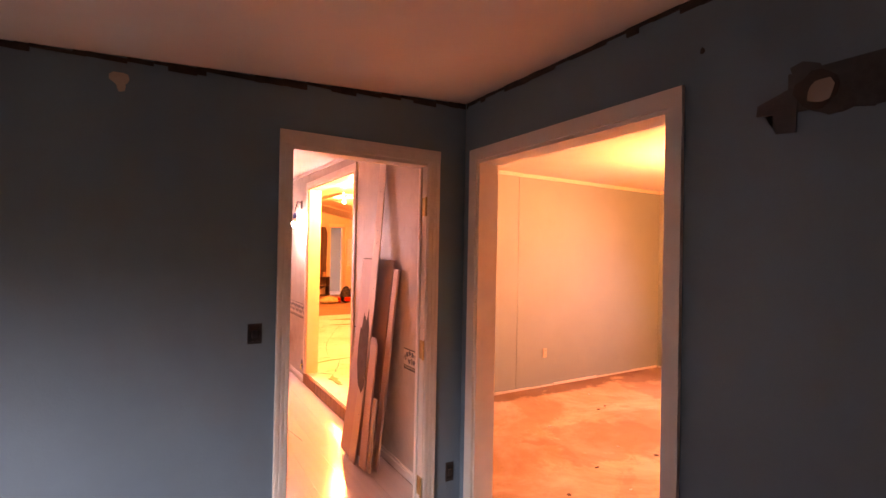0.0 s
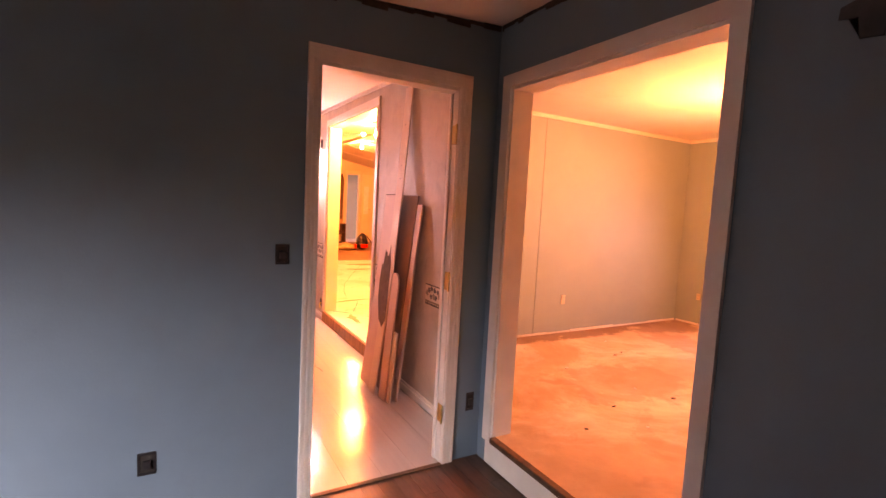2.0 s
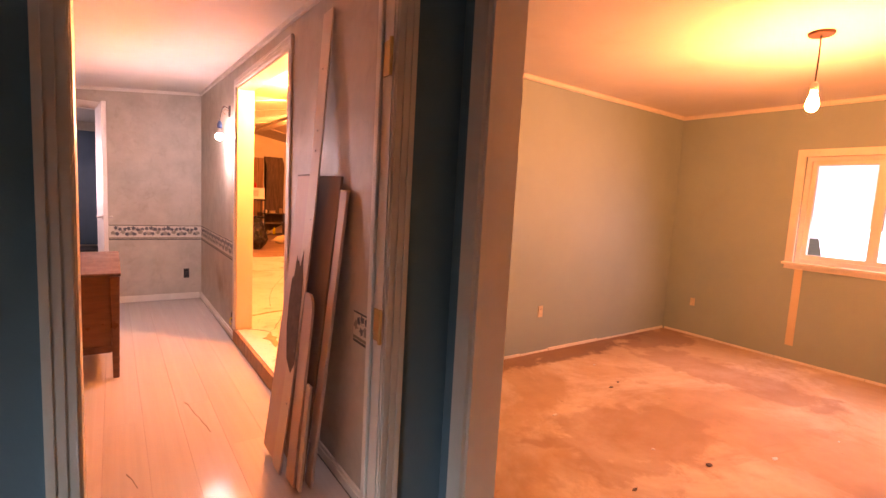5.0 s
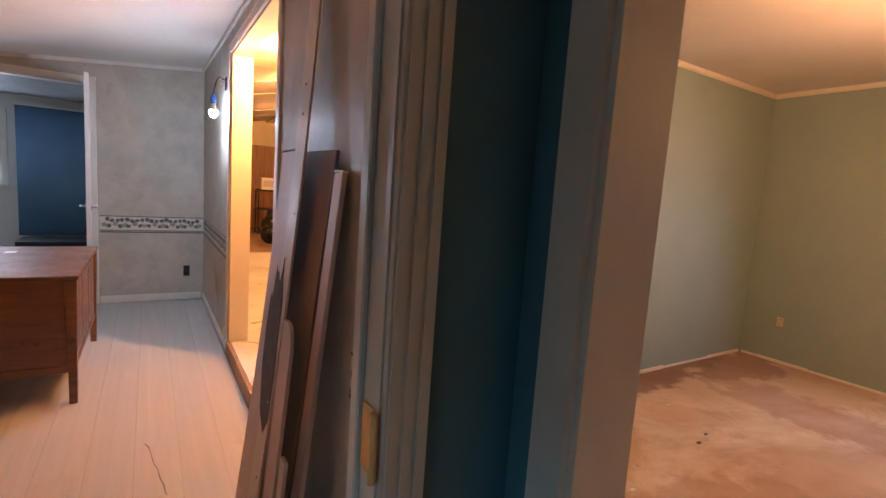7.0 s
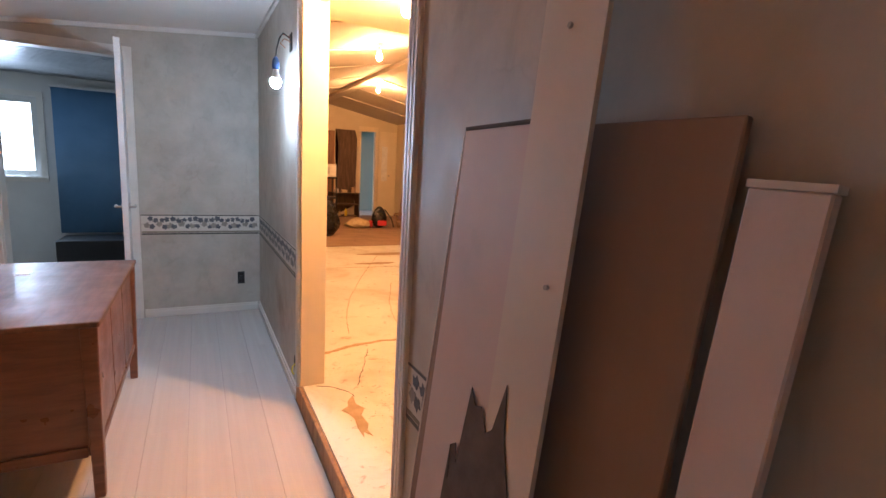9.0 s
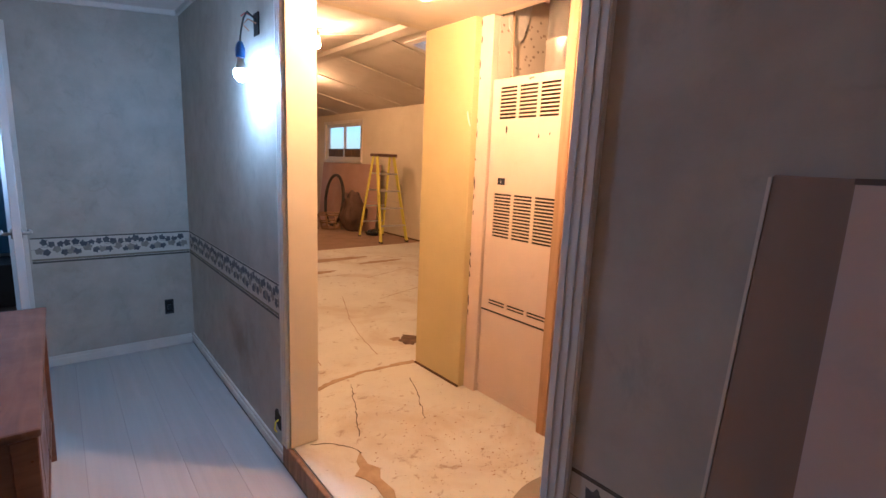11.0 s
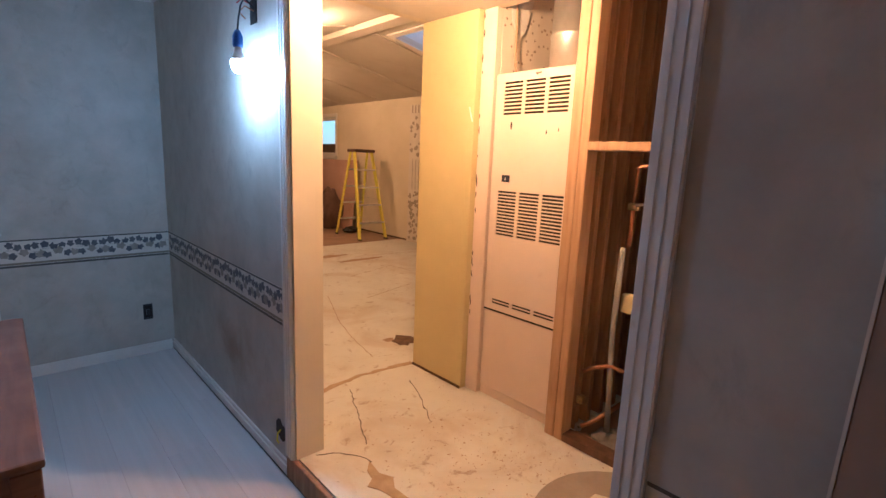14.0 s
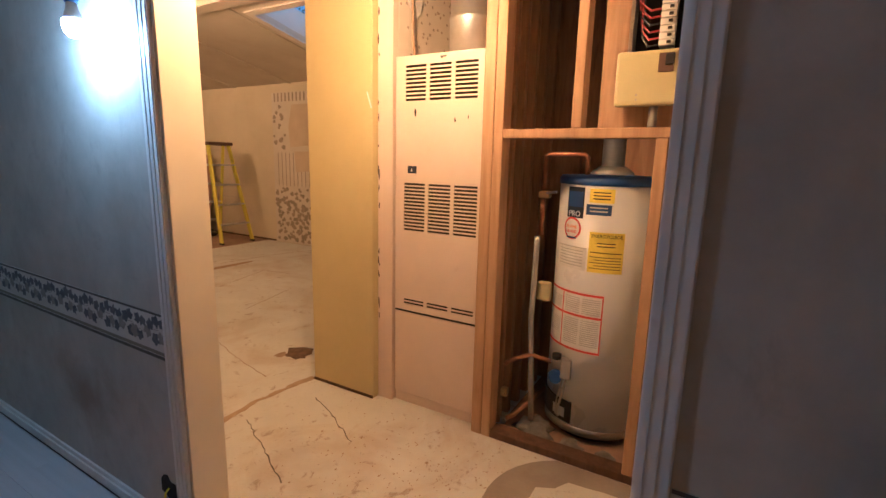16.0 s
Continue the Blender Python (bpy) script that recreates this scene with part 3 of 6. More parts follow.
structure("ceiling_living_east", slab(lambda u, v, w: (u, v, ZR - SL * (u - RIDGE) + w), RIDGE, XL, 5.85, YF, 0, 0.06, [(4.0, 4.8, 7.35, 8.1)]), M["vault_paint"])

# back room behind the far door
structure("wall_back_north", slab(on_y, -3.2, 1.6, -0.1, 2.6, 10.0, 10.12, [(-1.55, -0.66, 1.08, 2.0)]), M["off_white"])
structure("wall_back_east", slab(on_x, YC + 0.12, 10.0, -0.1, 2.6, 1.6, 1.72), M["off_white"])
structure("wall_back_west", slab(on_x, YC + 0.12, 10.0, -0.1, 2.6, -3.32, -3.2), M["off_white"])
structure("floor_back", slab(on_z, -3.2, 1.6, YC, 10.0, -0.12, -0.01), M["dark_floor"])
bm = bmesh.new()
for k in range(30):
    y = YC + 0.13 + k * 0.078
    box(bm, -3.2, 1.6, y, y + 0.042, 2.247, 2.256)
box(bm, -3.2, 1.6, YC + 0.12, 10.0, 2.255, 2.30)
structure("ceiling_back", bm, M["corrugated"], "ribbed grey sheet ceiling")

# outside
structure("ground", slab(on_z, -300, 300, -300, 300, -0.75, -0.7), M["earth"])


# ---- trim ----
def casing_profile(bm, a, b, m, width, proud=0.018, flutes=0):
    """A flat board from a to b in (u, v), with two rounded ribs along it when fluted. m lays (u, v, w)."""
    (u0, v0), (u1, v1) = a, b
    up = abs(v1 - v0) > abs(u1 - u0)
    if up:
        slab(m, u0, u0 + width, v0, v1, 0, proud * (0.78 if flutes else 1), bm=bm)
    else:
        slab(m, u0, u1, v0, v0 + width, 0, proud * (0.78 if flutes else 1), bm=bm)
    for k in range(flutes):
        c = width * (k + 0.5) / flutes
        h = width / flutes * 0.32
        if up:
            slab(m, u0 + c - h, u0 + c + h, v0, v1, proud * 0.78, proud, bm=bm)
        else:
            slab(m, u0, u1, v0 + c - h, v0 + c + h, proud * 0.78, proud, bm=bm)
    return bm


def facing(kind, at, sign):
    if kind == "y":
        return lambda u, v, w: (u, at + sign * w, v)
    return lambda u, v, w: (at + sign * w, u, v)


# door frame between bedroom and papered room
df = thing("door_1", (0.89, Y0, 0), "white painted door frame with brass hinges and no door leaf", "door frame")
df["kind"] = "structure"
mA = facing("y", Y0, -1)
part("casing", casing_profile(bmesh.new(), (0.461, -0.005), (0.461, 2.04), mA, 0.060, 0.018, 3), M["trim_white"], df)
part("casing", casing_profile(bmesh.new(), (1.243, -0.005), (1.243, 2.04), mA, 0.070, 0.018, 3), M["trim_white"], df)
part("casing", casing_profile(bmesh.new(), (0.461, 2.0405), (1.313, 2.0405), mA, 0.066, 0.018, 3), M["trim_white"], df)
part("jamb", boxed(0.510, 0.524, Y0 - 0.002, Y1 + 0.012, 0, 2.04), M["trim_white"], df)
jr = part("jamb", boxed(1.239, 1.253, Y0 - 0.002, Y1 + 0.012, 0, 2.04), M["trim_white"], df)
part("head", boxed(0.524, 1.239, Y0 - 0.002, Y1 + 0.012, 2.022, 2.04), M["trim_white"], df)
part("stop", boxed(1.228, 1.2395, Y0 + 0.05, Y0 + 0.079, 0, 2.02, 0.003), M["trim_white"], df)
for z in (0.28, 1.02, 1.80):
    h = part("hinge", boxed(1.2335, 1.2388, Y0 + 0.004, Y0 + 0.044, z - 0.05, z + 0.05, 0.002), M["brass"], df, "brass hinge")
    part("pin", tube(bmesh.new(), [(1.231, Y0 - 0.006, z - 0.052), (1.231, Y0 - 0.006, z + 0.052)], 0.006, 8), M["brass"], h)
mC = facing("y", Y1 + 0.01, 1)
part("casing", casing_profile(bmesh.new(), (0.462, 0), (0.462, 2.04), mC, 0.06, 0.016), M["trim_white"], df)
part("casing", casing_profile(bmesh.new(), (1.245, 0), (1.245, 2.04), mC, 0.06, 0.016), M["trim_white"], df)
part("casing", casing_profile(bmesh.new(), (0.47, 2.0405), (1.305, 2.0405), mC, 0.06, 0.016), M["trim_white"], df)

# cased opening to the side room
op = thing("opening_frame", (X0, 1.46, ZB), "white painted cased opening with a raised threshold", "opening frame")
op["kind"] = "structure"
mE = facing("x", X0, -1)
part("casing", casing_profile(bmesh.new(), (2.043, ZB - 0.03), (2.043, 2.06), mE, 0.066, 0.016), M["trim_white"], op)
part("casing", casing_profile(bmesh.new(), (0.859, ZB - 0.03), (0.859, 2.06), mE, 0.056, 0.016), M["trim_white"], op)
part("casing", casing_profile(bmesh.new(), (0.859, 2.0605), (2.109, 2.0605), mE, 0.063, 0.016), M["trim_white"], op)
part("jamb", boxed(X0 - 0.002, X1 + 0.004, 2.03, 2.045, ZB, 2.06), M["trim_white"], op)
part("jamb", boxed(X0 - 0.002, X1 + 0.004, 0.913, 0.928, ZB, 2.06), M["trim_white"], op)
part("head", boxed(X0 - 0.002, X1 + 0.004, 0.928, 2.03, 2.045, 2.06), M["trim_white"], op)
part("riser", boxed(X0 - 0.014, X0 - 0.001, 0.893, 2.08, 0.005, ZB - 0.03, 0.003), M["trim_white"], op, "scuffed white step riser")
part("nosing", boxed(X0 - 0.022, X0 + 0.02, 0.928, 2.03, ZB - 0.028, ZB + 0.004, 0.004), M["old_wood"], op, "raw dark wood edge")
part("casing", casing_profile(bmesh.new(), (2.043, ZB), (2.043, 2.06), facing("x", X1, 1), 0.06, 0.016), M["trim_white"], op)
part("casing", casing_profile(bmesh.new(), (0.853, ZB), (0.853, 2.06), facing("x", X1, 1), 0.06, 0.016), M["trim_white"], op)
part("casing", casing_profile(bmesh.new(), (0.853, 2.0605), (2.103, 2.0605), facing("x", X1, 1), 0.06, 0.016), M["trim_white"], op)

# wide opening between papered room and passage
po = thing("opening_frame", (X0, 4.69, 0), "cream painted wide opening with fluted casing", "opening frame")
po["kind"] = "structure"
part("casing", casing_profile(bmesh.new(), (5.43, ZD - 0.005), (5.43, 2.265), mE, 0.07, 0.018, 3), M["trim_white"], po)
part("casing", casing_profile(bmesh.new(), (3.890, 0), (3.890, 2.265), mE, 0.064, 0.014, 3), M["trim_white"], po)
part("casing", casing_profile(bmesh.new(), (3.890, 2.2655), (5.5, 2.2655), mE, 0.07, 0.018, 3), M["trim_white"], po)
part("post", boxed(X0 - 0.003, X1 + 0.016, 5.413, 5.43, ZD, 2.265, 0.002), M["post_cream"], po, "cream painted post")
part("jamb", boxed(X0 - 0.0005, X1 + 0.004, 3.943, 3.955, ZD, 2.265, 0.002), M["post_cream"], po)
part("head", boxed(X0 - 0.003, X1 + 0.004, 3.955, 5.413, 2.25, 2.265), M["post_cream"], po)
part("sill", boxed(X0 - 0.012, X0 + 0.0115, 3.88, 5.5, 0.0, ZD - 0.008, 0.003), M["closet_wood"], po, "raw wood floor edge")


def moulding(name, m, u0, u1, v, height, proud, material):
    bm = bmesh.new()
    slab(m, u0, u1, v, v + height, 0, proud * 0.55, bm=bm)
    slab(m, u0, u1, v + height * 0.18, v + height * 0.72, proud * 0.55, proud, bm=bm)
    return structure(name, bm, material)


moulding("baseboard_papered_east", mE, 5.5, YC, 0.0, 0.075, 0.016, M["trim_white"])
moulding("baseboard_papered_east", mE, 2.28, 3.888, 0.0, 0.075, 0.016, M["trim_white"])
moulding("baseboard_papered_north", facing("y", YC, -1), 0.545, X0 - 0.02, 0.0, 0.075, 0.016, M["trim_white"])
moulding("baseboard_papered_north", facing("y", YC, -1), CW, -0.43, 0.0, 0.075, 0.016, M["trim_white"])
moulding("baseboard_papered_west", facing("x", CW, 1), Y1 + 0.03, YC - 0.02, 0.0, 0.075, 0.016, M["trim_white"])
structure("trim_ceiling_papered_east", slab(lambda u, v, w: (X0 - w, u, 2.511 - 0.021 * (YC - u) + v), Y1 + 0.02, YC - 0.02, -0.034, -0.001, 0, 0.02), M["trim_white"])
bm = bmesh.new()
slab(lambda u, v, w: (u, YC - w, 2.511 - 0.099 * (X0 - u) + v), CW, X0 - 0.021, -0.034, -0.001, 0, 0.018, bm=bm)
structure("trim_ceiling_papered_north", bm, M["trim_white"])
moulding("trim_ceiling_side_room_north", facing("y", YB, -1), X1, XB - 0.02, 2.341, 0.038, 0.02, M["trim_white"])
moulding("trim_ceiling_side_room_east", facing("x", XB, -1), -1.2, YB, 2.341, 0.038, 0.02, M["trim_white"])
moulding("trim_ceiling_side_room_west", facing("x", X1, 1), -1.2, YB - 0.02, 2.341, 0.038, 0.02, M["trim_white"])
slabs = bmesh.new()
rnd = random.Random(4)
for (a, b, f) in ((X1 + 0.02, XB - 0.01, facing("y", YB, -1)), (-1.0, YB - 0.02, facing("x", XB, -1))):
    u = a
    while u < b:
        e = min(u + rnd.uniform(0.25, 0.7), b)
        slab(f, u, e - 0.006, ZB - 0.002, ZB + rnd.uniform(0.012, 0.026), 0, rnd.uniform(0.006, 0.012), bm=slabs)
        u = e
structure("trim_floor_side_room", slabs, M["trim_white"], "ragged remains of the removed skirting")
structure("trim_seam_side_room", slab(facing("y", YB, -1), 3.128, 3.14, ZB, 2.341, 0, 0.004), M["green_paint"])
structure("trim_bare_strip_side_room", slab(facing("x", XB, -1), 2.46, 2.52, 0.30, 1.0, 0, 0.003), M["bare_board"])

# rough dark gap where the bedroom's ceiling moulding was torn off
for nm, f, a, b, top, slope, seed in (("trim_torn_bedroom_north", facing("y", Y0, -1), AW, X0 - 0.01, 2.404, 0.063, 5), ("trim_torn_bedroom_east", mE, AS, Y0 - 0.012, 2.404, 0.0, 9)):
    rnd = random.Random(seed)
    bm = bmesh.new()
    u = a
    while u < b:
        e = min(u + rnd.uniform(0.03, 0.14), b)
        t = top - slope * (X0 - u)
        slab(f, u, e, t - rnd.uniform(0.012, 0.034), t - 0.001, 0, rnd.uniform(0.003, 0.009), bm=bm)
        u = e
    structure(nm, bm, M["tar"], "torn dark edge where moulding was removed")


# ---- wallpaper border ----
def leaf_outline(cx, cy, s, a, kind):
    pts = []
    n = 10
    for k in range(n):
        t = 2 * math.pi * k / n
        r = s * (0.62 + 0.38 * abs(math.cos(1.5 * t))) if kind else s * 0.8
        pts.append((cx + r * math.cos(t + a), cy + r * 0.85 * math.sin(t + a)))
    return pts


def ivy_outline(cx, cy, s, a):
    """A five-lobed ivy leaf with its stalk at the side a."""
    pts = []
    for k in range(20):
        t = 2 * math.pi * k / 20
        r = s * (0.86 + 0.14 * math.cos(5 * t)) * (1.0 if abs(t - math.pi) > 0.4 else 0.6)
        pts.append((cx + r * math.cos(t + a), cy + r * math.sin(t + a)))
    return pts


def border(name, f, u0, u1, seed, z0=0.735, z1=0.910):
    rnd = random.Random(seed)
    b = structure(name, slab(f, u0, u1, z0, z1, 0, 0.0012), M["border_paper"], "paper border printed with a vine of dark leaves")
    bm = bmesh.new()
    slab(f, u0 + 0.001, u1 - 0.001, z0, z0 + 0.013, 0.0013, 0.0018, bm=bm)
    slab(f, u0 + 0.001, u1 - 0.001, z1 - 0.010, z1 - 0.001, 0.0013, 0.0018, bm=bm)
    part("line", bm, M["border_line"], b)
    part("band", slab(f, u0 + 0.001, u1 - 0.001, z0 + 0.016, z0 + 0.030, 0.0013, 0.0018), M["border_olive"], b)
    dark, olive, stem = bmesh.new(), bmesh.new(), bmesh.new()
    fit_in = (z1 - z0) / 0.175
    c = z0 + 0.098 * fit_in
    # one stretch of vine: (along, up, size, olive or not)
    vine = ((0.022, 0.036, 0.022, 0), (0.066, 0.040, 0.023, 0), (0.005, -0.028, 0.021, 0), (0.040, -0.018, 0.025, 1), (0.075, -0.026, 0.022, 0),
            (0.105, 0.026, 0.022, 0), (0.130, -0.004, 0.025, 1), (0.152, 0.028, 0.021, 0))
    k = 0
    u = u0
    while u < u1:
        for du, dv, size, kind in vine:
            x = u + du + rnd.uniform(-0.004, 0.004)
            if u0 + 0.02 < x < u1 - 0.02:
                k += 1
                plate(olive if kind else dark, ivy_outline(x, c + dv * fit_in + rnd.uniform(-0.003, 0.003), size * fit_in * rnd.uniform(1.02, 1.2), rnd.uniform(0, 6.28)), f, 0.0013, 0.0019 + 0.0002 * (k % 3))
        for du, dv in ((0.0, -0.006), (0.05, 0.010), (0.10, -0.012)):
            lo, hi = max(u + du, u0 + 0.002), min(u + du + 0.055, u1 - 0.002)
            if hi > lo:
                slab(f, lo, hi, c + dv, c + dv + 0.0025, 0.0013, 0.0016, bm=stem)
        u += 0.172
    tagged(part("leaf_pattern", dark, M["leaf_print"], b), kind="stuff")
    tagged(part("pale_leaf_pattern", olive, M["leaf_olive"], b), kind="stuff")
    part("stem", stem, M["leaf_olive"], b)
    return b


border("wallpaper_border_north", facing("y", YC, -1), 0.545, X0 - 0.003, 1)
border("wallpaper_border_east", mE, 5.502, YC - 0.003, 2)
border("wallpaper_border_east_end", mE, 2.575, 2.905, 3, 0.74, 0.885)
border("wallpaper_border_east_jamb", mE, 3.64, 3.888, 8, 0.73, 0.895)
border("wallpaper_border_north_end", facing("y", YC, -1), CW, -0.43, 7)


# ---- outlets and switches ----
def outlet(name, f, u, v, body, label, w=0.07, h=0.115, open_box=False):
    base = Vector(f(u, v, 0))
    t = thing(name, base, label, "switch" if "switch" in name else "outlet")
    bm = bmesh.new()
    if open_box:
        slab(f, u - w / 2, u + w / 2, v - h / 2, v + h / 2, 0.0, 0.003, [(u - w * 0.36, u + w * 0.36, v - h * 0.38, v + h * 0.38)], bm=bm)
        part("box_rim", bm, body, t)
        part("cavity", slab(f, u - w * 0.36, u + w * 0.36, v - h * 0.38, v + h * 0.38, 0.0005, 0.0015), M["dark_gap"], t)
        part("device", slab(f, u - w * 0.2, u + w * 0.22, v - h * 0.2, v + h * 0.15, 0.0016, 0.012), M["black_plastic"], t)
    else:
        slab(f, u - w / 2, u + w / 2, v - h / 2, v + h / 2, 0.0005, 0.006, bm=bm)
        part("plate", bm, body, t)
        for dv in (-0.021, 0.021):
            s = slab(f, u - 0.016, u + 0.016, v + dv - 0.014, v + dv + 0.014, 0.0061, 0.0085)
            sk = part("socket", s, body, t)
            part("slot", slab(f, u - 0.007, u - 0.005, v + dv - 0.005, v + dv + 0.005, 0.0086, 0.0091), M["black"], sk)
            part("slot", slab(f, u + 0.005, u + 0.007, v + dv - 0.005, v + dv + 0.005, 0.0086, 0.0091), M["black"], sk)
    return t


outlet("light_switch", mA, 0.37, 1.172, M["black_plastic"], "uncovered black switch box in the blue wall", 0.06, 0.09, True)
outlet("wall_outlet", mA, 1.417, 0.325, M["black_plastic"], "uncovered black outlet box low in blue wall", 0.05, 0.105, True)
outlet("wall_outlet", mA, -0.145, 0.315, M["black_plastic"], "uncovered black outlet box low on blue wall", 0.065, 0.095, True)
outlet("wall_outlet", facing("y", YB, -1), 3.512, 0.515, M["outlet_beige"], "beige duplex outlet on the green wall", 0.05, 0.095)
outlet("wall_outlet", facing("x", XB, -1), 3.355, 0.504, M["outlet_beige"], "small beige outlet on the green wall", 0.045, 0.075)
outlet("wall_outlet", facing("y", YC, -1), 1.322, 0.32, M["black_plastic"], "uncovered black outlet low on papered wall", 0.06, 0.115, True)
ho = thing("torn_outlet_hole", (X0, 5.585, 0.2), "torn outlet hole with a yellow wire in papered wall", "outlet")
bm = bmesh.new()
plate(bm, blob_outline(5.585, 0.2, 0.05, 0.05, 12, 0.3, 3), mE, 0, 0.002)
part("hole", bm, M["dark_gap"], ho)
part("wire", tube(bmesh.new(), [(X0 - 0.002, 5.58, 0.20), (X0 - 0.02, 5.575, 0.19), (X0 - 0.025, 5.57, 0.16), (X0 - 0.012, 5.58, 0.135)], 0.004, 6), M["label_yellow"], ho)

# patches and holes on the bedroom walls
pt = thing("torn_wall_patch", (X0, 0.48, 1.98), "dark torn patch with an open hole high on blue wall", "wall damage")
bm = bmesh.new()
rnd = random.Random(11)
slab(mE, -0.28, 0.555, 1.955, 2.065, 0, 0.004, bm=bm)
for k in range(14):
    u = -0.23 + k * 0.057
    plate(bm, blob_outline(u, rnd.choice((1.95, 2.068)), 0.045, 0.018, 9, 0.4, k), mE, 0.0, 0.003 + 0.0001 * k)
plate(bm, [(0.535, 1.90), (0.585, 1.905), (0.592, 1.96), (0.635, 1.965), (0.632, 1.995), (0.53, 2.03)], mE, 0, 0.0065)
part("glue_stain", bm, M["old_glue"], pt)
bm = bmesh.new()
plate(bm, blob_outline(0.487, 2.005, 0.05, 0.05, 14, 0.12, 2), mE, 0.0075, 0.0095)
part("hole", bm, M["tar"], pt)
bm = bmesh.new()
plate(bm, blob_outline(0.478, 1.998, 0.03, 0.034, 11, 0.15, 4), mE, 0.010, 0.012)
part("bare_board", bm, M["grey_patch"], pt)
bm = bmesh.new()
plate(bm, blob_outline(-0.153, 2.213, 0.03, 0.028, 11, 0.25, 6), mA, 0, 0.004)
plate(bm, blob_outline(-0.145, 2.185, 0.016, 0.03, 9, 0.25, 7), mA, 0.0, 0.005)
single("plaster_scar", bm, M["plaster"], (-0.153, Y0, 2.213), "chipped cream plaster scar on blue wall", "wall damage")
nails = [(mA, -1.05, 1.02), (mA, -0.9, 0.83), (mA, -0.87, 0.62), (mE, 0.80, 2.22), (mE, 0.79, 0.45)]
for f, u, v in nails:
    bm = bmesh.new()
    plate(bm, blob_outline(u, v, 0.008, 0.008, 8, 0.3, int(u * 100)), f, 0, 0.004)
    single("nail_hole", bm, M["tar"], f(u, v, 0), "small nail hole in the blue wall", "wall damage", "nail holes in the blue walls")


# ---- desk ----
def desk():
    x0, x1, y0, y1, zt = -0.02, 0.615, 4.94, 6.19, 0.764
    t = thing("desk", (0.3, 5.56, 0), "brown wooden desk with tapered legs and plain panelled sides", "desk")
    part("desk_top", boxed(x0 - 0.015, x1 + 0.012, y0 - 0.012, y1 + 0.012, zt - 0.024, zt, 0.008, 2), M["desk_top_wood"], t)
    part("end_panel", boxed(x0 + 0.03, x1 - 0.05, y0 + 0.016, y0 + 0.032, 0.19, zt - 0.025, 0.002), M["desk_wood"], t)
    part("end_rail", boxed(x0 + 0.085, x1 - 0.055, y0 + 0.004, y0 + 0.0155, 0.19, 0.235, 0.004, 2), M["desk_wood"], t)
    part("end_panel", boxed(x0 + 0.03, x1 - 0.05, y1 - 0.02, y1, 0.19, zt - 0.025, 0.002), M["desk_wood"], t)
    part("back_panel", boxed(x0 + 0.03, x0 + 0.045, y0 + 0.033, y1 - 0.021, 0.25, zt - 0.025), M["desk_wood"], t)
    part("bottom", boxed(x0 + 0.045, x1 - 0.02, y0 + 0.033, y1 - 0.021, 0.19, 0.205), M["desk_wood"], t)
    part("rail", boxed(x1 - 0.05, x1 - 0.012, y0 + 0.05, y1 - 0.05, zt - 0.06, zt - 0.026, 0.003), M["desk_wood"], t)
    part("rail", boxed(x1 - 0.05, x1 - 0.012, y0 + 0.05, y1 - 0.05, 0.206, 0.235, 0.003), M["desk_wood"], t)
    n = 3
    w = (y1 - y0 - 0.12) / n
    for k in range(n):
        a = y0 + 0.06 + k * w
        rows = (0.24, 0.70)
        for lo, hi in zip(rows, rows[1:]):
            part("drawer_front", boxed(x1 - 0.04, x1 - 0.016, a + 0.008, a + w - 0.008, lo + 0.005, hi - 0.005, 0.004), M["desk_wood"], t)
    for x in (x0 + 0.03, x1 - 0.05):
        for y in (y0 - 0.002, y1 - 0.046):
            bm = bmesh.new()
            vs = bmesh.ops.create_cube(bm, size=1)["verts"]
            for v in vs:
                top = v.co.z > 0
                s = 0.030 if top else 0.019
                v.co = Vector((x + 0.024 + (s if v.co.x > 0 else -s), y + 0.024 + (s if v.co.y > 0 else -s), zt - 0.026 if top else 0.0))
            bmesh.ops.bevel(bm, geom=bm.edges[:], offset=0.003, segments=1, affect="EDGES")
            part("leg", bm, M["desk_wood"], t)
    part("paper_scrap", boxed(0.13, 0.19, 5.86, 5.93, zt + 0.0005, zt + 0.002), M["label_white"], t)


desk()


# ---- leaning boards ----
def leaning(foot, head, u0, outline, thick, bow=0.0):
    """A sheet whose right edge runs from foot to head; outline in (across, up) metres, across towards +y. Bows by that much."""
    foot, head = Vector(foot), Vector(head)
    up = (head - foot).normalized()
    L = (head - foot).length
    across = Vector((0, 1, 0)) - up * up.y
    across.normalize()
    out = across.cross(up)
    if out.x > 0:
        out = -out

    def m(u, v, w):
        return foot + across * (u + u0) + up * v + out * (w - bow * math.sin(math.pi * min(max(v / L, 0), 1)))
    return m


def strip_sheet(bm, m, u0, u1, v0, v1, w0, w1, n=14):
    for k in range(n):
        slab(m, u0, u1, v0 + (v1 - v0) * k / n, v0 + (v1 - v0) * (k + 1) / n, w0, w1, bm=bm)
    bmesh.ops.remove_doubles(bm, verts=bm.verts, dist=0.0002)
    return bm


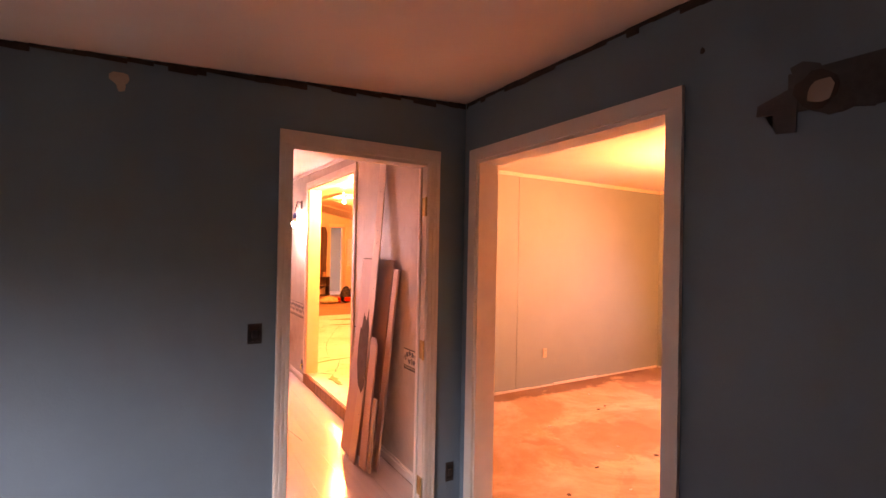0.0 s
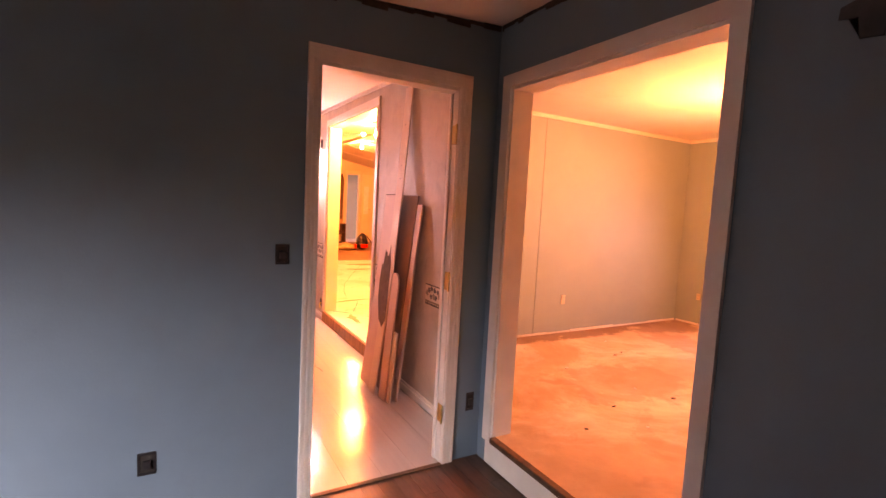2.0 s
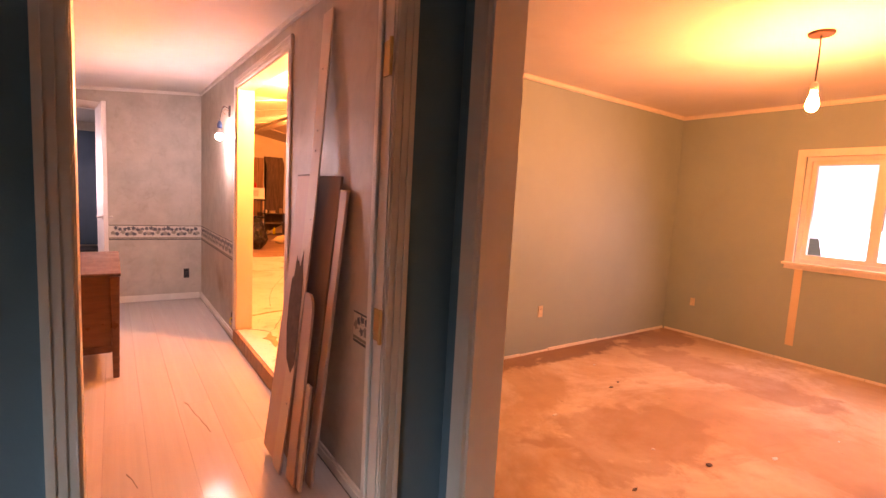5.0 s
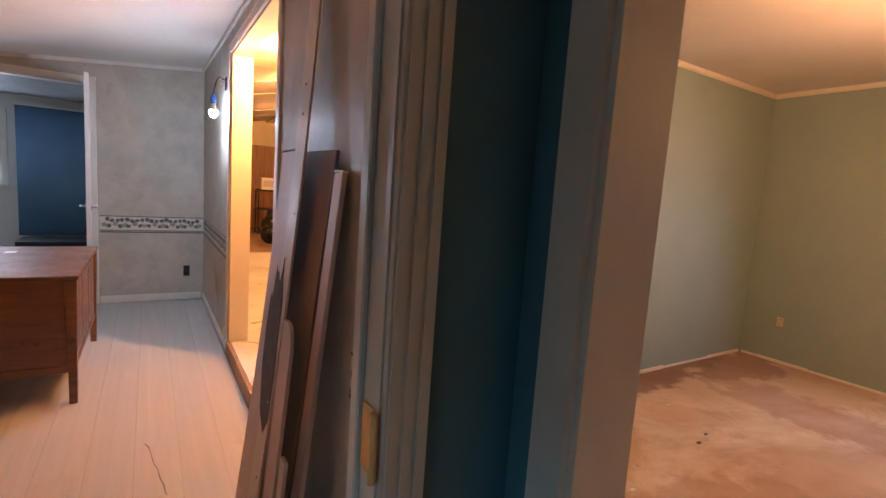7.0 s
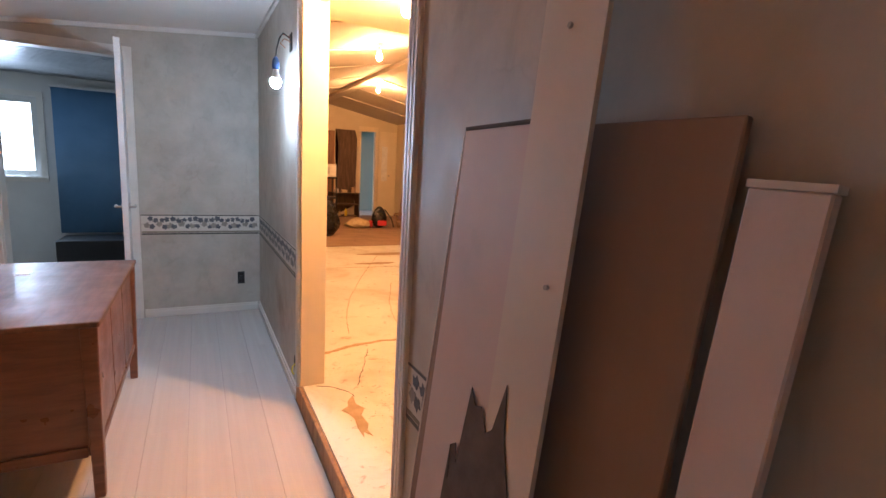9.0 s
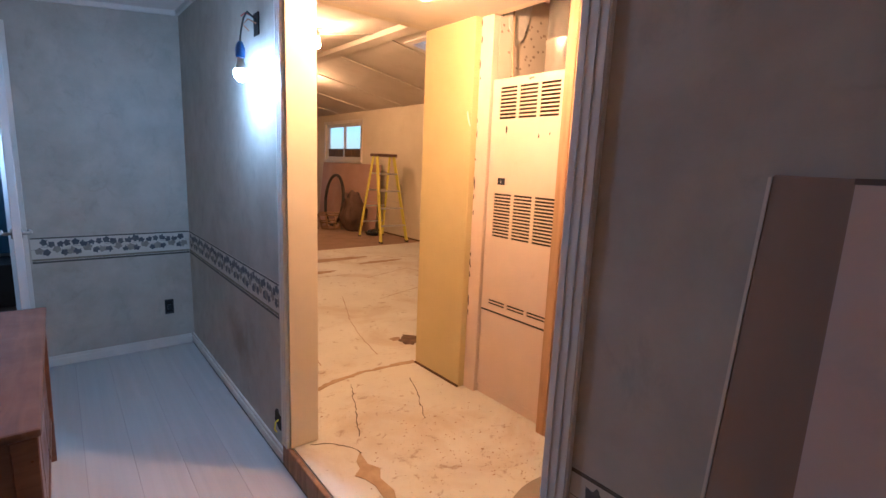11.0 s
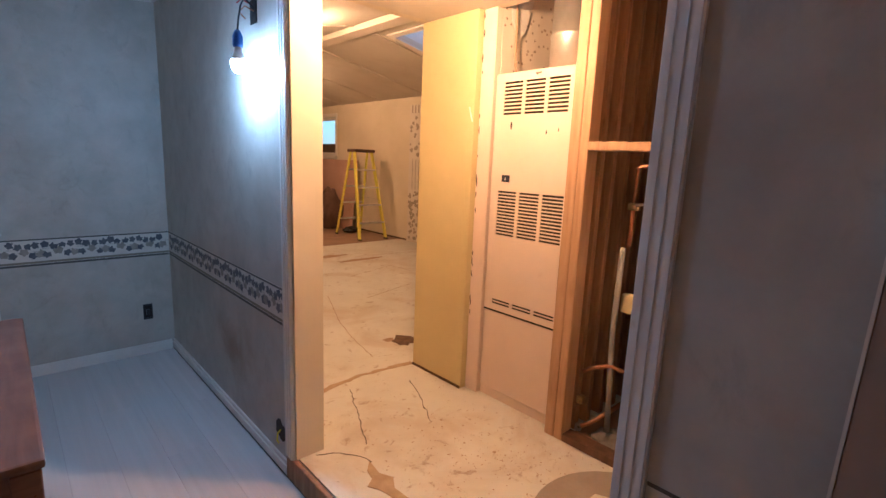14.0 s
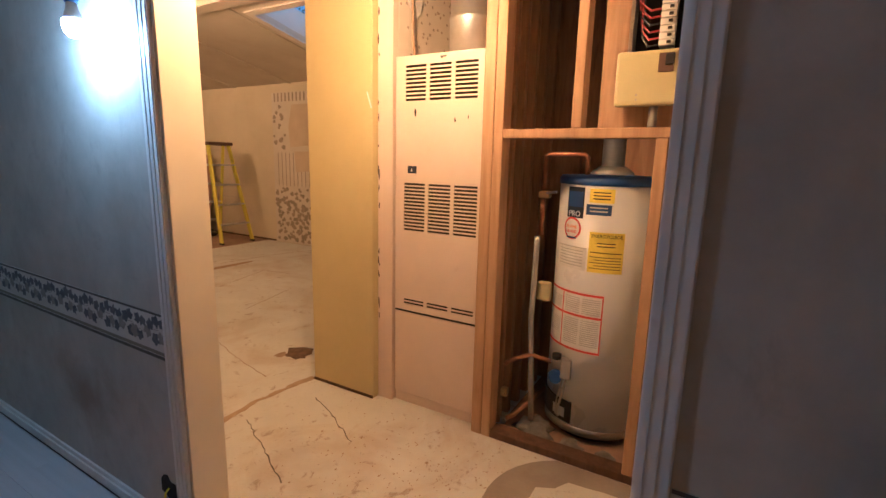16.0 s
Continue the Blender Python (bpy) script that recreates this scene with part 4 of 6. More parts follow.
def boards():
    # long narrow strip with the wide lower sheet
    t = thing("wall_panel_offcut", (1.2, 3.35, 0), "tall pinkish panelling offcut with torn patch leaning on papered wall", "wall panel")
    m = leaning((1.25, 3.19, 0.0), (1.471, 3.212, 2.29), 0.0, None, 0.006, 0.025)
    bm = bmesh.new()
    strip_sheet(bm, m, 0.0, 0.12, 0, 2.30, 0.0, 0.008, 18)
    part("strip", bm, M["panel_strip"], t, "cream strip with nail holes")
    bm = bmesh.new()
    strip_sheet(bm, m, 0.121, 0.308, 0.02, 1.50, 0.0, 0.006, 14)
    part("sheet", bm, M["panel_back"], t)
    # dark strip along the cut top edge, painted in as its shadow line
    part("cut_edge", strip_sheet(bmesh.new(), m, 0.1215, 0.309, 1.5005, 1.507, -0.001, 0.0065, 1), M["torn_dark"], t)
    bm = bmesh.new()
    rnd = random.Random(21)
    tear = [(0.008, 0.56), (0.05, 0.50), (0.13, 0.55), (0.195, 0.70), (0.213, 0.84)]
    for u, v in ((0.23, 0.96), (0.222, 0.90), (0.214, 0.97), (0.203, 0.94), (0.19, 1.085), (0.175, 1.06), (0.155, 1.07), (0.135, 1.035), (0.122, 1.05), (0.10, 1.12), (0.088, 1.04), (0.065, 0.98)):
        tear.append((u - 0.022 + rnd.uniform(-0.002, 0.002), v + rnd.uniform(-0.006, 0.006)))
    tear += [(0.03, 0.85), (0.012, 0.7)]
    plate(bm, tear, lambda u, v, w: m(u, v, w), 0.009, 0.0102)
    part("torn_patch", bm, M["torn_dark"], t, "dark torn patch")
    for v in (0.35, 0.62, 0.95, 1.28, 1.62, 1.72, 2.02):
        c = m(0.03 if v < 1.5 else 0.06, v, 0.009)
        part("nail", tube(bmesh.new(), [c, m(0.03 if v < 1.5 else 0.06, v, 0.013)], 0.004, 6), M["steel"], t)
    # brown board
    def plain_board(label, foot, head, width, thick, length, material, edge=None, rounded=False):
        b = thing("leaning_board", foot, label, "board", "boards leaning on the wall")
        mm = leaning(foot, head, 0.0, None, thick)
        if rounded:
            out = [(0, 0), (width, 0), (width, length)]
            out += [(width * 0.55 - width * 0.55 * math.sin(a), length - 0.10 + 0.10 * math.cos(a)) for a in [k * math.pi / 16 for k in range(9)]]
            bm = plate(bmesh.new(), out, mm, 0, thick)
        else:
            bm = slab(mm, 0, width, 0, length, 0, thick)
            bmesh.ops.bevel(bm, geom=bm.edges[:], offset=0.002, segments=1, affect="EDGES")
        part("board", bm, material, b)
        if edge:
            part("edge_band", slab(mm, -0.002, width + 0.002, length + 0.0005, length + 0.008, -0.001, thick + 0.001), edge, b)
        return b
    bb = plain_board("wide dull brown board leaning on the papered wall", (1.33, 3.075, 0), (1.476, 3.05, 1.487), 0.56, 0.012, 1.494, M["board_brown"])
    mm = leaning((1.33, 3.075, 0), (1.476, 3.05, 1.487), 0.0, None, 0.012)
    part("edge_band", slab(mm, 0.5605, 0.565, 0.003, 1.491, -0.0005, 0.0125), M["panel_strip"], bb, "pale raw edge")
    plain_board("narrow pale board with beige edge leaning on wall", (1.35, 3.0, 0), (1.472, 2.962, 1.422), 0.072, 0.016, 1.42, M["panel_back"], M["panel_strip"])
    plain_board("pale board with one rounded corner leaning on other boards", (1.28, 3.05, 0), (1.365, 3.07, 0.92), 0.115, 0.012, 0.925, M["panel_back"], None, True)
    plain_board("short pale board offcut leaning on other boards", (1.295, 3.0, 0), (1.335, 3.0, 0.51), 0.05, 0.014, 0.51, M["panel_strip"])


boards()


# ---- hanging wall lamp ----
def wall_lamp():
    t = thing("bare_bulb_lamp", (X0, 5.76, 2.10), "bare lit LED bulb dangling by wires from a wall box", "lamp")
    part("wall_box", boxed(X0 - 0.006, X0 - 0.0005, 5.725, 5.795, 2.05, 2.15, 0.002), M["dark_gap"], t)
    part("wire", tube(bmesh.new(), [(X0 - 0.006, 5.76, 2.12), (X0 - 0.05, 5.74, 2.14), (X0 - 0.075, 5.715, 2.10), (X0 - 0.09, 5.705, 2.04), (X0 - 0.095, 5.705, 1.995)], 0.004, 6), M["black_plastic"], t)
    part("wire", tube(bmesh.new(), [(X0 - 0.006, 5.75, 2.10), (X0 - 0.04, 5.76, 2.115), (X0 - 0.06, 5.775, 2.09), (X0 - 0.03, 5.785, 2.07)], 0.003, 6), M["copper"], t)
    part("wire", tube(bmesh.new(), [(X0 - 0.006, 5.77, 2.13), (X0 - 0.045, 5.785, 2.145), (X0 - 0.06, 5.8, 2.13)], 0.003, 6), M["red_wire"], t)
    c = (X0 - 0.095, 5.705, 0)
    part("socket", lathe(bmesh.new(), [(0.018, 1.93), (0.021, 1.94), (0.021, 1.97), (0.016, 1.985), (0.010, 1.998)], c, 14), M["heater_blue"], t, "blue plastic lamp holder", True)
    part("bulb", lathe(bmesh.new(), [(0.0, 1.825), (0.014, 1.829), (0.026, 1.843), (0.030, 1.862), (0.029, 1.876)], c, 14), M["bulb_cool"], t, "lit cool white bulb", True)
    part("bulb_body", lathe(bmesh.new(), [(0.0285, 1.8765), (0.027, 1.886), (0.018, 1.91), (0.014, 1.9295)], c, 14), M["off_white"], t, "white plastic bulb body", True)


wall_lamp()


def ceiling_bulb(at, drop, label, ring=True, lamp="bulb_warm"):
    """A bulb in a lamp holder hanging from the ceiling point."""
    x, y, z = at
    t = thing("ceiling_lamp", at, label, "lamp", "bare bulbs on the ceilings")
    if ring:
        part("mounting_plate", lathe(bmesh.new(), [(0.0, -0.014), (0.055, -0.014), (0.06, -0.006), (0.06, 0.0)], at, 20), M["brown_rim"], t)
    part("cord", tube(bmesh.new(), [(x, y, z - 0.01), (x + 0.006, y, z - drop * 0.5), (x, y, z - drop)], 0.004, 6), M["black_plastic"], t)
    part("socket", lathe(bmesh.new(), [(0.017, -drop - 0.05), (0.02, -drop - 0.045), (0.02, -drop - 0.012), (0.008, -drop)], at, 12), M["off_white"], t, "", True)
    part("bulb", lathe(bmesh.new(), [(0.0, -drop - 0.155), (0.014, -drop - 0.151), (0.026, -drop - 0.137), (0.030, -drop - 0.118), (0.026, -drop - 0.095), (0.016, -drop - 0.068), (0.013, -drop - 0.0505)], at, 14), M[lamp], t, "lit warm bulb", True)
    return t


ceiling_bulb((3.64, 1.96, 2.380), 0.25, "bare lit bulb hanging from a ceiling plate", True, "bulb_soft")
ceiling_bulb((1.90, 5.02, 2.31), 0.02, "bare lit bulb under the passage ceiling", True, "bulb_bright")
ceiling_bulb((2.80, 8.0, ZR - SL * (RIDGE - 2.80)), 0.03, "bare lit bulb under the sloping ceiling")
ceiling_bulb((3.84, 11.0, ZR - SL * (3.84 - RIDGE)), 0.03, "bare lit bulb under the sloping ceiling")


# ---- furnace ----
def furnace():
    xf, y0, y1, z0, z1 = 2.63, 4.832, 5.349, ZD, 1.968
    t = thing("furnace", (2.9, 5.09, ZD), "tall pinkish beige enamel furnace with louvred front", "furnace")
    part("body", boxed(xf + 0.03, 3.2, y0, y1, z0, z1 - 0.01), M["furnace_enamel"], t)
    f = facing("x", xf + 0.012, -1)
    zs = 0.665

    def louvre(ya, yb, za, zb, cols, rows):
        hs = []
        cw = (yb - ya + 0.02) / cols
        rh = (zb - za) / rows
        for c in range(cols):
            for r in range(rows):
                hs.append((ya + c * cw, ya + (c + 1) * cw - 0.02, za + r * rh, za + (r + 0.6) * rh))
        return hs
    holes = louvre(4.885, 5.288, 1.755, 1.932, 3, 9) + louvre(4.868, 5.292, 1.105, 1.358, 3, 14) + louvre(4.868, 5.288, 0.705, 0.74, 3, 2)
    part("upper_door", slab(f, y0 + 0.004, y1 - 0.004, zs + 0.004, z1, 0.007, 0.012, holes), M["furnace_enamel"], t)
    part("lower_door", boxed(xf, xf + 0.022, y0 + 0.004, y1 - 0.004, 0.185, zs - 0.006, 0.003), M["furnace_enamel"], t)
    # near-black sheet standing in for the shade behind louvres and door seam
    part("liner", boxed(xf + 0.018, xf + 0.0295, y0 + 0.01, y1 - 0.01, 0.16, z1 - 0.02), M["louvre_shade_brown"], t)
    part("kick", boxed(xf + 0.012, xf + 0.022, y0 + 0.004, y1 - 0.004, z0 + 0.001, 0.178), M["furnace_enamel"], t)
    part("seam", boxed(xf - 0.0015, xf + 0.0005, y0 + 0.006, y1 - 0.006, zs - 0.0055, zs + 0.0035), M["dark_gap"], t)
    part("catch", tube(bmesh.new(), [(xf, 5.08, 1.945), (xf - 0.012, 5.08, 1.95), (xf - 0.012, 5.05, 1.95)], 0.004, 6), M["steel"], t)
    bd = part("badge", boxed(xf - 0.004, xf, 5.215, 5.268, 1.40, 1.437, 0.001), M["label_navy"], t, "dark badge with a light mark")
    part("mark", plate(bmesh.new(), [(5.236, 1.41), (5.248, 1.41), (5.242, 1.428)], facing("x", xf - 0.004, -1), 0.0002, 0.001), M["label_grey"], bd)
    for dy, dz, s in ((5.225, 1.70, 0.018), (5.0, 1.66, 0.012), (4.93, 1.67, 0.008), (5.15, 1.2, 0.004)):
        part("chip", plate(bmesh.new(), blob_outline(dy, dz, s * 0.35, s, 7, 0.4, int(dz * 100)), facing("x", xf, -1), 0.0002, 0.0008), M["dark_gap"], t)
    # flue above
    d = thing("furnace_flue", (2.87, 5.06, 1.968), "shiny galvanised round flue pipe above the furnace", "pipe")
    part("pipe", lathe(bmesh.new(), [(0.118, 0.0), (0.118, 0.19), (0.121, 0.195), (0.121, 0.21), (0.115, 0.215), (0.115, 0.50)], (2.88, 5.05, 1.959), 36), M["galvanised"], d, "", True)
    part("collar", lathe(bmesh.new(), [(0.12, 0.0), (0.126, 0.004), (0.126, 0.02), (0.119, 0.024)], (2.88, 5.05, 1.96), 36), M["galvanised"], d, "", True)
    p = structure("wall_above_furnace", slab(on_x, 4.80, 5.42, 1.9, 2.46, 3.21, 3.24), M["kitchen_paper"])
    bm = bmesh.new()
    rnd = random.Random(5)
    for k in range(60):
        plate(bm, leaf_outline(rnd.uniform(4.85, 5.4), rnd.uniform(1.93, 2.44), 0.010, rnd.uniform(0, 6), 1), facing("x", 3.21, -1), 0.0003, 0.001)
    part("leaf_pattern", bm, M["paper_print"], p)["kind"] = "stuff"
    s = structure("wall_furnace_side", slab(on_y, 2.661, 3.21, 1.97, 2.46, 5.352, 5.40), M["kitchen_paper"])
    bm = bmesh.new()
    for k in range(60):
        plate(bm, leaf_outline(rnd.uniform(2.67, 3.19), rnd.uniform(1.99, 2.44), 0.010, rnd.uniform(0, 6), 1), facing("y", 5.352, -1), 0.0003, 0.001)
    part("leaf_pattern", bm, M["paper_print"], s)["kind"] = "stuff"
    c = thing("torn_paper", (2.9, 5.33, 2.2), "torn cream paper flap and grey cable above the furnace", "paper")
    part("flap", plate(bmesh.new(), [(2.70, 2.45), (2.92, 2.45), (2.84, 2.22), (2.775, 2.165), (2.765, 2.21), (2.72, 2.26)], facing("y", 5.345, -1), 0.0, 0.003), M["label_white"], c)
    part("cable", tube(bmesh.new(), [(2.74, 5.335, 2.45), (2.75, 5.33, 2.2), (2.745, 5.325, 2.08), (2.76, 5.32, 1.975)], 0.006, 8), M["stain_brown"], c)


furnace()
yp = structure("wall_yellow_panel", boxed(2.57, 2.66, 5.449, 5.908, ZD, 2.31, 0.003), M["yellow_panel"], "mustard yellow painted wall panel")
part("base_strip", boxed(2.562, 2.5695, 5.452, 5.906, ZD + 0.0005, ZD + 0.014), M["old_wood"], yp)
part("tear", tube(bmesh.new(), [(2.565, 5.452, 1.72), (2.556, 5.455, 1.75), (2.56, 5.475, 1.80)], 0.004, 6), M["label_white"], yp)
structure("trim_furnace_side", boxed(2.612, 2.66, 5.352, 5.448, ZD, 2.31, 0.002), M["furnace_enamel"])
bm = bmesh.new()
rnd = random.Random(8)
for k in range(24):
    z = rnd.uniform(0.5, 2.28)
    plate(bm, blob_outline(5.444 - rnd.random() * 0.008, z, 0.004, rnd.uniform(0.006, 0.03), 6, 0.4, k), facing("x", 2.612, -1), 0, 0.0012)
structure("trim_tears_furnace_side", bm, M["torn_dark"])


# ---- closet with water heater ----
def stud(name, x0, x1, y0, y1, z0, z1, label, material="stud_wood"):
    return single(name, boxed(x0, x1, y0, y1, z0, z1, 0.003), M[material], ((x0 + x1) / 2, (y0 + y1) / 2, z0), label, "stud", "wall studs of the closet")


stud("wall_stud", 2.575, 2.66, 4.775, 4.829, ZD, 2.31, "bare pine stud beside the furnace")
stud("wall_stud", 2.575, 2.664, 4.728, 4.773, ZD, 2.31, "bare pine stud beside the furnace")
stud("wall_stud", 2.575, 2.66, 4.062, 4.106, ZD + 0.04, 1.57, "bare pine stud in front of the water heater")
stud("wall_stud", 2.58, 2.664, 4.391, 4.432, 1.611, 2.31, "bare pine stud above the crosspiece")
stud("cross_brace", 2.573, 2.66, 3.98, 4.727, 1.571, 1.61, "bare pine crosspiece over the water heater")
stud("bottom_plate", 2.575, 2.66, 3.78, 4.727, ZD, ZD + 0.038, "worn pine plate on the floor", "old_wood")
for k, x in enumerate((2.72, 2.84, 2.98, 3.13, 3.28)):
    stud("wall_stud", x, x + 0.04, 4.74, 4.825, ZD, 2.46, "dark brown stud in the closet side", "closet_wood")
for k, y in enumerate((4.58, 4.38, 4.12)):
    stud("wall_stud", 3.34, 3.378, y, y + 0.04, ZD, 2.46, "dark brown stud at the closet back", "closet_wood")
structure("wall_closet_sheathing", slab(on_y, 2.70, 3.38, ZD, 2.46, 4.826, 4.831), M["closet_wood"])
structure("wall_closet_backing", slab(on_x, 3.82, 4.39, 1.611, 2.46, 2.86, 2.875), M["stud_wood"])


def heater():
    cx, cy, r = 3.0, 4.335, 0.236
    t = thing("water_heater", (cx, cy, ZD), "white cylindrical water heater with blue top and labels", "water heater")
    c = (cx, cy, 0)
    part("stand", lathe(bmesh.new(), [(0.19, ZD), (0.19, 0.165)], c, 32), M["black"], t)
    part("base_ring", lathe(bmesh.new(), [(r - 0.01, 0.165), (r + 0.004, 0.168), (r + 0.004, 0.20), (r - 0.001, 0.205)], c, 48), M["steel"], t, "grey base ring", True)
    part("tank", lathe(bmesh.new(), [(r, 0.2055), (r, 1.375)], c, 64), M["heater_white"], t, "", True)
    part("top_cap", lathe(bmesh.new(), [(r + 0.004, 1.3755), (r + 0.005, 1.40), (r - 0.006, 1.415), (0.0, 1.425)], c, 64), M["heater_blue"], t, "blue top rim", True)

    def wrap(name, a0, a1, z0, z1, material, label="", off=0.001, th=0.0006, parent=t):
        """A label round the tank; a in degrees from the front, positive towards +y."""
        bm = bmesh.new()
        n = max(2, int(abs(a1 - a0) / 4))
        rows = []
        for k in range(n + 1):
            a = math.radians(172 - (a0 + (a1 - a0) * k / n))
            d = Vector((math.cos(a), math.sin(a), 0))
            p = Vector((cx, cy, 0))
            rows.append([bm.verts.new(p + d * (r + off) + Vector((0, 0, z0))), bm.verts.new(p + d * (r + off + th) + Vector((0, 0, z0))),
                         bm.verts.new(p + d * (r + off + th) + Vector((0, 0, z1))), bm.verts.new(p + d * (r + off) + Vector((0, 0, z1)))])
        for u, w in zip(rows, rows[1:]):
            for k in range(4):
                bm.faces.new((u[k], u[(k + 1) % 4], w[(k + 1) % 4], w[k]))
        bm.faces.new(rows[0])
        bm.faces.new(rows[-1][::-1])
        return part(name, bm, material, parent, label)

    def turn(a, z, off):
        b = math.radians(172 - a)
        d = Vector((math.cos(b), math.sin(b), 0))
        o = Vector((cx, cy, z)) + d * (r + off)
        side = Vector((0, 0, 1)).cross(d)
        return Matrix(((side.x, 0, d.x, o.x), (side.y, 0, d.y, o.y), (0, 1, 0, o.z), (0, 0, 0, 1)))
    lb = wrap("brand_label", 8, 31, 1.225, 1.365, M["label_navy"], "dark blue and black name label")
    wrap("blue_field", 9.5, 29.5, 1.275, 1.345, M["label_blue"], "", 0.0018, 0.0005, lb)
    text_part("lettering", "PRO", 0.036, turn(19.5, 1.243, 0.0022), M["label_white"], lb)
    yl = wrap("yellow_label", -24, 2, 1.30, 1.362, M["label_yellow"], "yellow label")
    for k in range(3):
        wrap("text_line", -20, -2, 1.343 - k * 0.014, 1.348 - k * 0.014, M["label_navy"], "", 0.0018, 0.0004, yl)
    b2 = wrap("blue_label", -22, 5, 1.245, 1.292, M["label_blue"], "blue label")
    for k in range(2):
        wrap("text_line", -18, 1, 1.275 - k * 0.016, 1.281 - k * 0.016, M["label_grey"], "", 0.0018, 0.0004, b2)
    # round badge
    bd = None
    for rad, z, material, name in ((0.052, 0.0, M["label_red"], "badge"), (0.043, 0.001, M["label_white"], "badge_field")):
        bm = bmesh.new()

        def bend(u, v, w, z=z):
            a = 22 + math.degrees(u / r)
            return turn(a, 1.175 + v, 0.001 + z + w) @ Vector((0, 0, 0))
        rings = 5
        vs0 = [[bm.verts.new(bend(rad * q / rings * math.cos(2 * math.pi * k / 28), rad * q / rings * math.sin(2 * math.pi * k / 28), 0.0006)) for k in range(28)] for q in range(1, rings + 1)]
        bm.faces.new(vs0[0])
        for u, w in zip(vs0, vs0[1:]):
            for k in range(28):
                bm.faces.new((u[k], u[(k + 1) % 28], w[(k + 1) % 28], w[k]))
        if bd is None:
            bd = part(name, bm, material, t, "round red and white safety badge")
        else:
            part(name, bm, material, bd)
    wrap("badge_arc", 15, 29, 1.128, 1.136, M["label_blue"], "", 0.0024, 0.0004, bd)
    text_part("lettering", "FLAME", 0.022, turn(22, 1.182, 0.0035), M["label_orange"], bd)
    text_part("lettering", "GUARD", 0.019, turn(22, 1.160, 0.0035), M["label_red"], bd)
    eg = wrap("energy_label", -38, -1, 0.985, 1.17, M["label_yellow"], "yellow energy label with black print")
    text_part("lettering", "ENERGYGUIDE", 0.020, turn(-19.5, 1.152, 0.003), M["black"], eg)
    wrap("text_line", -36, -3, 1.075, 1.079, M["black"], "", 0.0018, 0.0004, eg)
    for k in range(5):
        wrap("text_line", -36, -3 - 5 * (k % 2), 1.055 - k * 0.013, 1.058 - k * 0.013, M["label_navy"], "", 0.0018, 0.0004, eg)
    for k in range(2):
        wrap("text_line", -29, -10, 1.118 - k * 0.014, 1.122 - k * 0.014, M["label_navy"], "", 0.0018, 0.0004, eg)
    wl = wrap("white_label", 1, 44, 0.985, 1.09, M["label_white"], "white label with fine grey print")
    for k in range(6):
        wrap("text_line", 5, 40, 1.072 - k * 0.014, 1.076 - k * 0.014, M["label_grey"], "", 0.0018, 0.0004, wl)
    wrap("frame_line", 1, 44, 1.088, 1.0915, M["label_grey"], "", 0.0018, 0.0004, wl)
    rl = wrap("warning_label", -22, 60, 0.59, 0.88, M["label_white"], "white warning label with red bars")
    for z in (0.868, 0.762, 0.592):
        wrap("red_bar", -22, 60, z, z + 0.011, M["label_red"], "", 0.0018, 0.0004, rl)
    for a in (-22, 26, 59):
        wrap("red_rule", a, a + 1.4, 0.595, 0.875, M["label_red"], "", 0.0018, 0.0004, rl)
    for a0, a1, z0, z1 in ((-19, 1, 0.782, 0.855), (4, 23, 0.782, 0.855), (-19, 1, 0.62, 0.75), (4, 23, 0.62, 0.75), (30, 56, 0.785, 0.84), (30, 56, 0.65, 0.73)):
        k = z1
        while k > z0:
            wrap("text_line", a0, a1, k - 0.004, k, M["label_grey"], "", 0.0018, 0.0004, rl)
            k -= 0.010
    # burner door, thermostat, gas line
    wrap("burner_door", 4, 66, 0.215, 0.325, M["black"], "black burner access door", 0.001, 0.006)
    wrap("burner_plate", 12, 30, 0.235, 0.285, M["label_grey"], "", 0.0075, 0.001)
    gv = part("gas_valve", boxed(2.755, 2.795, 4.40, 4.45, 0.44, 0.54, 0.006, 2), M["steel"], t, "grey gas valve")
    part("knob", lathe(bmesh.new(), [(0.0, 0.52), (0.022, 0.52), (0.022, 0.545), (0.0, 0.55)], (2.775, 4.475, 0.01), 16), M["black_plastic"], gv, "black knob", True)
    part("dial", tube(bmesh.new(), [(2.80, 4.475, 0.43), (2.775, 4.482, 0.43)], 0.035, 20), M["heater_blue"], gv, "blue dial")
    part("gas_tube", tube(bmesh.new(), [(2.77, 4.42, 0.44), (2.755, 4.43, 0.37), (2.75, 4.45, 0.28), (2.775, 4.45, 0.235)], 0.006, 8), M["steel"], t)
    part("gas_tube", tube(bmesh.new(), [(2.785, 4.44, 0.44), (2.77, 4.46, 0.33), (2.785, 4.465, 0.235)], 0.004, 8), M["steel"], t)
    part("flue_collar", lathe(bmesh.new(), [(0.10, 1.418), (0.10, 1.43), (0.06, 1.46), (0.055, 1.46)], (3.0, 4.335, 0), 24), M["galvanised"], t, "", True)
    part("flue", lathe(bmesh.new(), [(0.052, 1.46), (0.052, 2.46)], (3.0, 4.335, 0), 24), M["galvanised"], t, "dull metal flue", True)


heater()


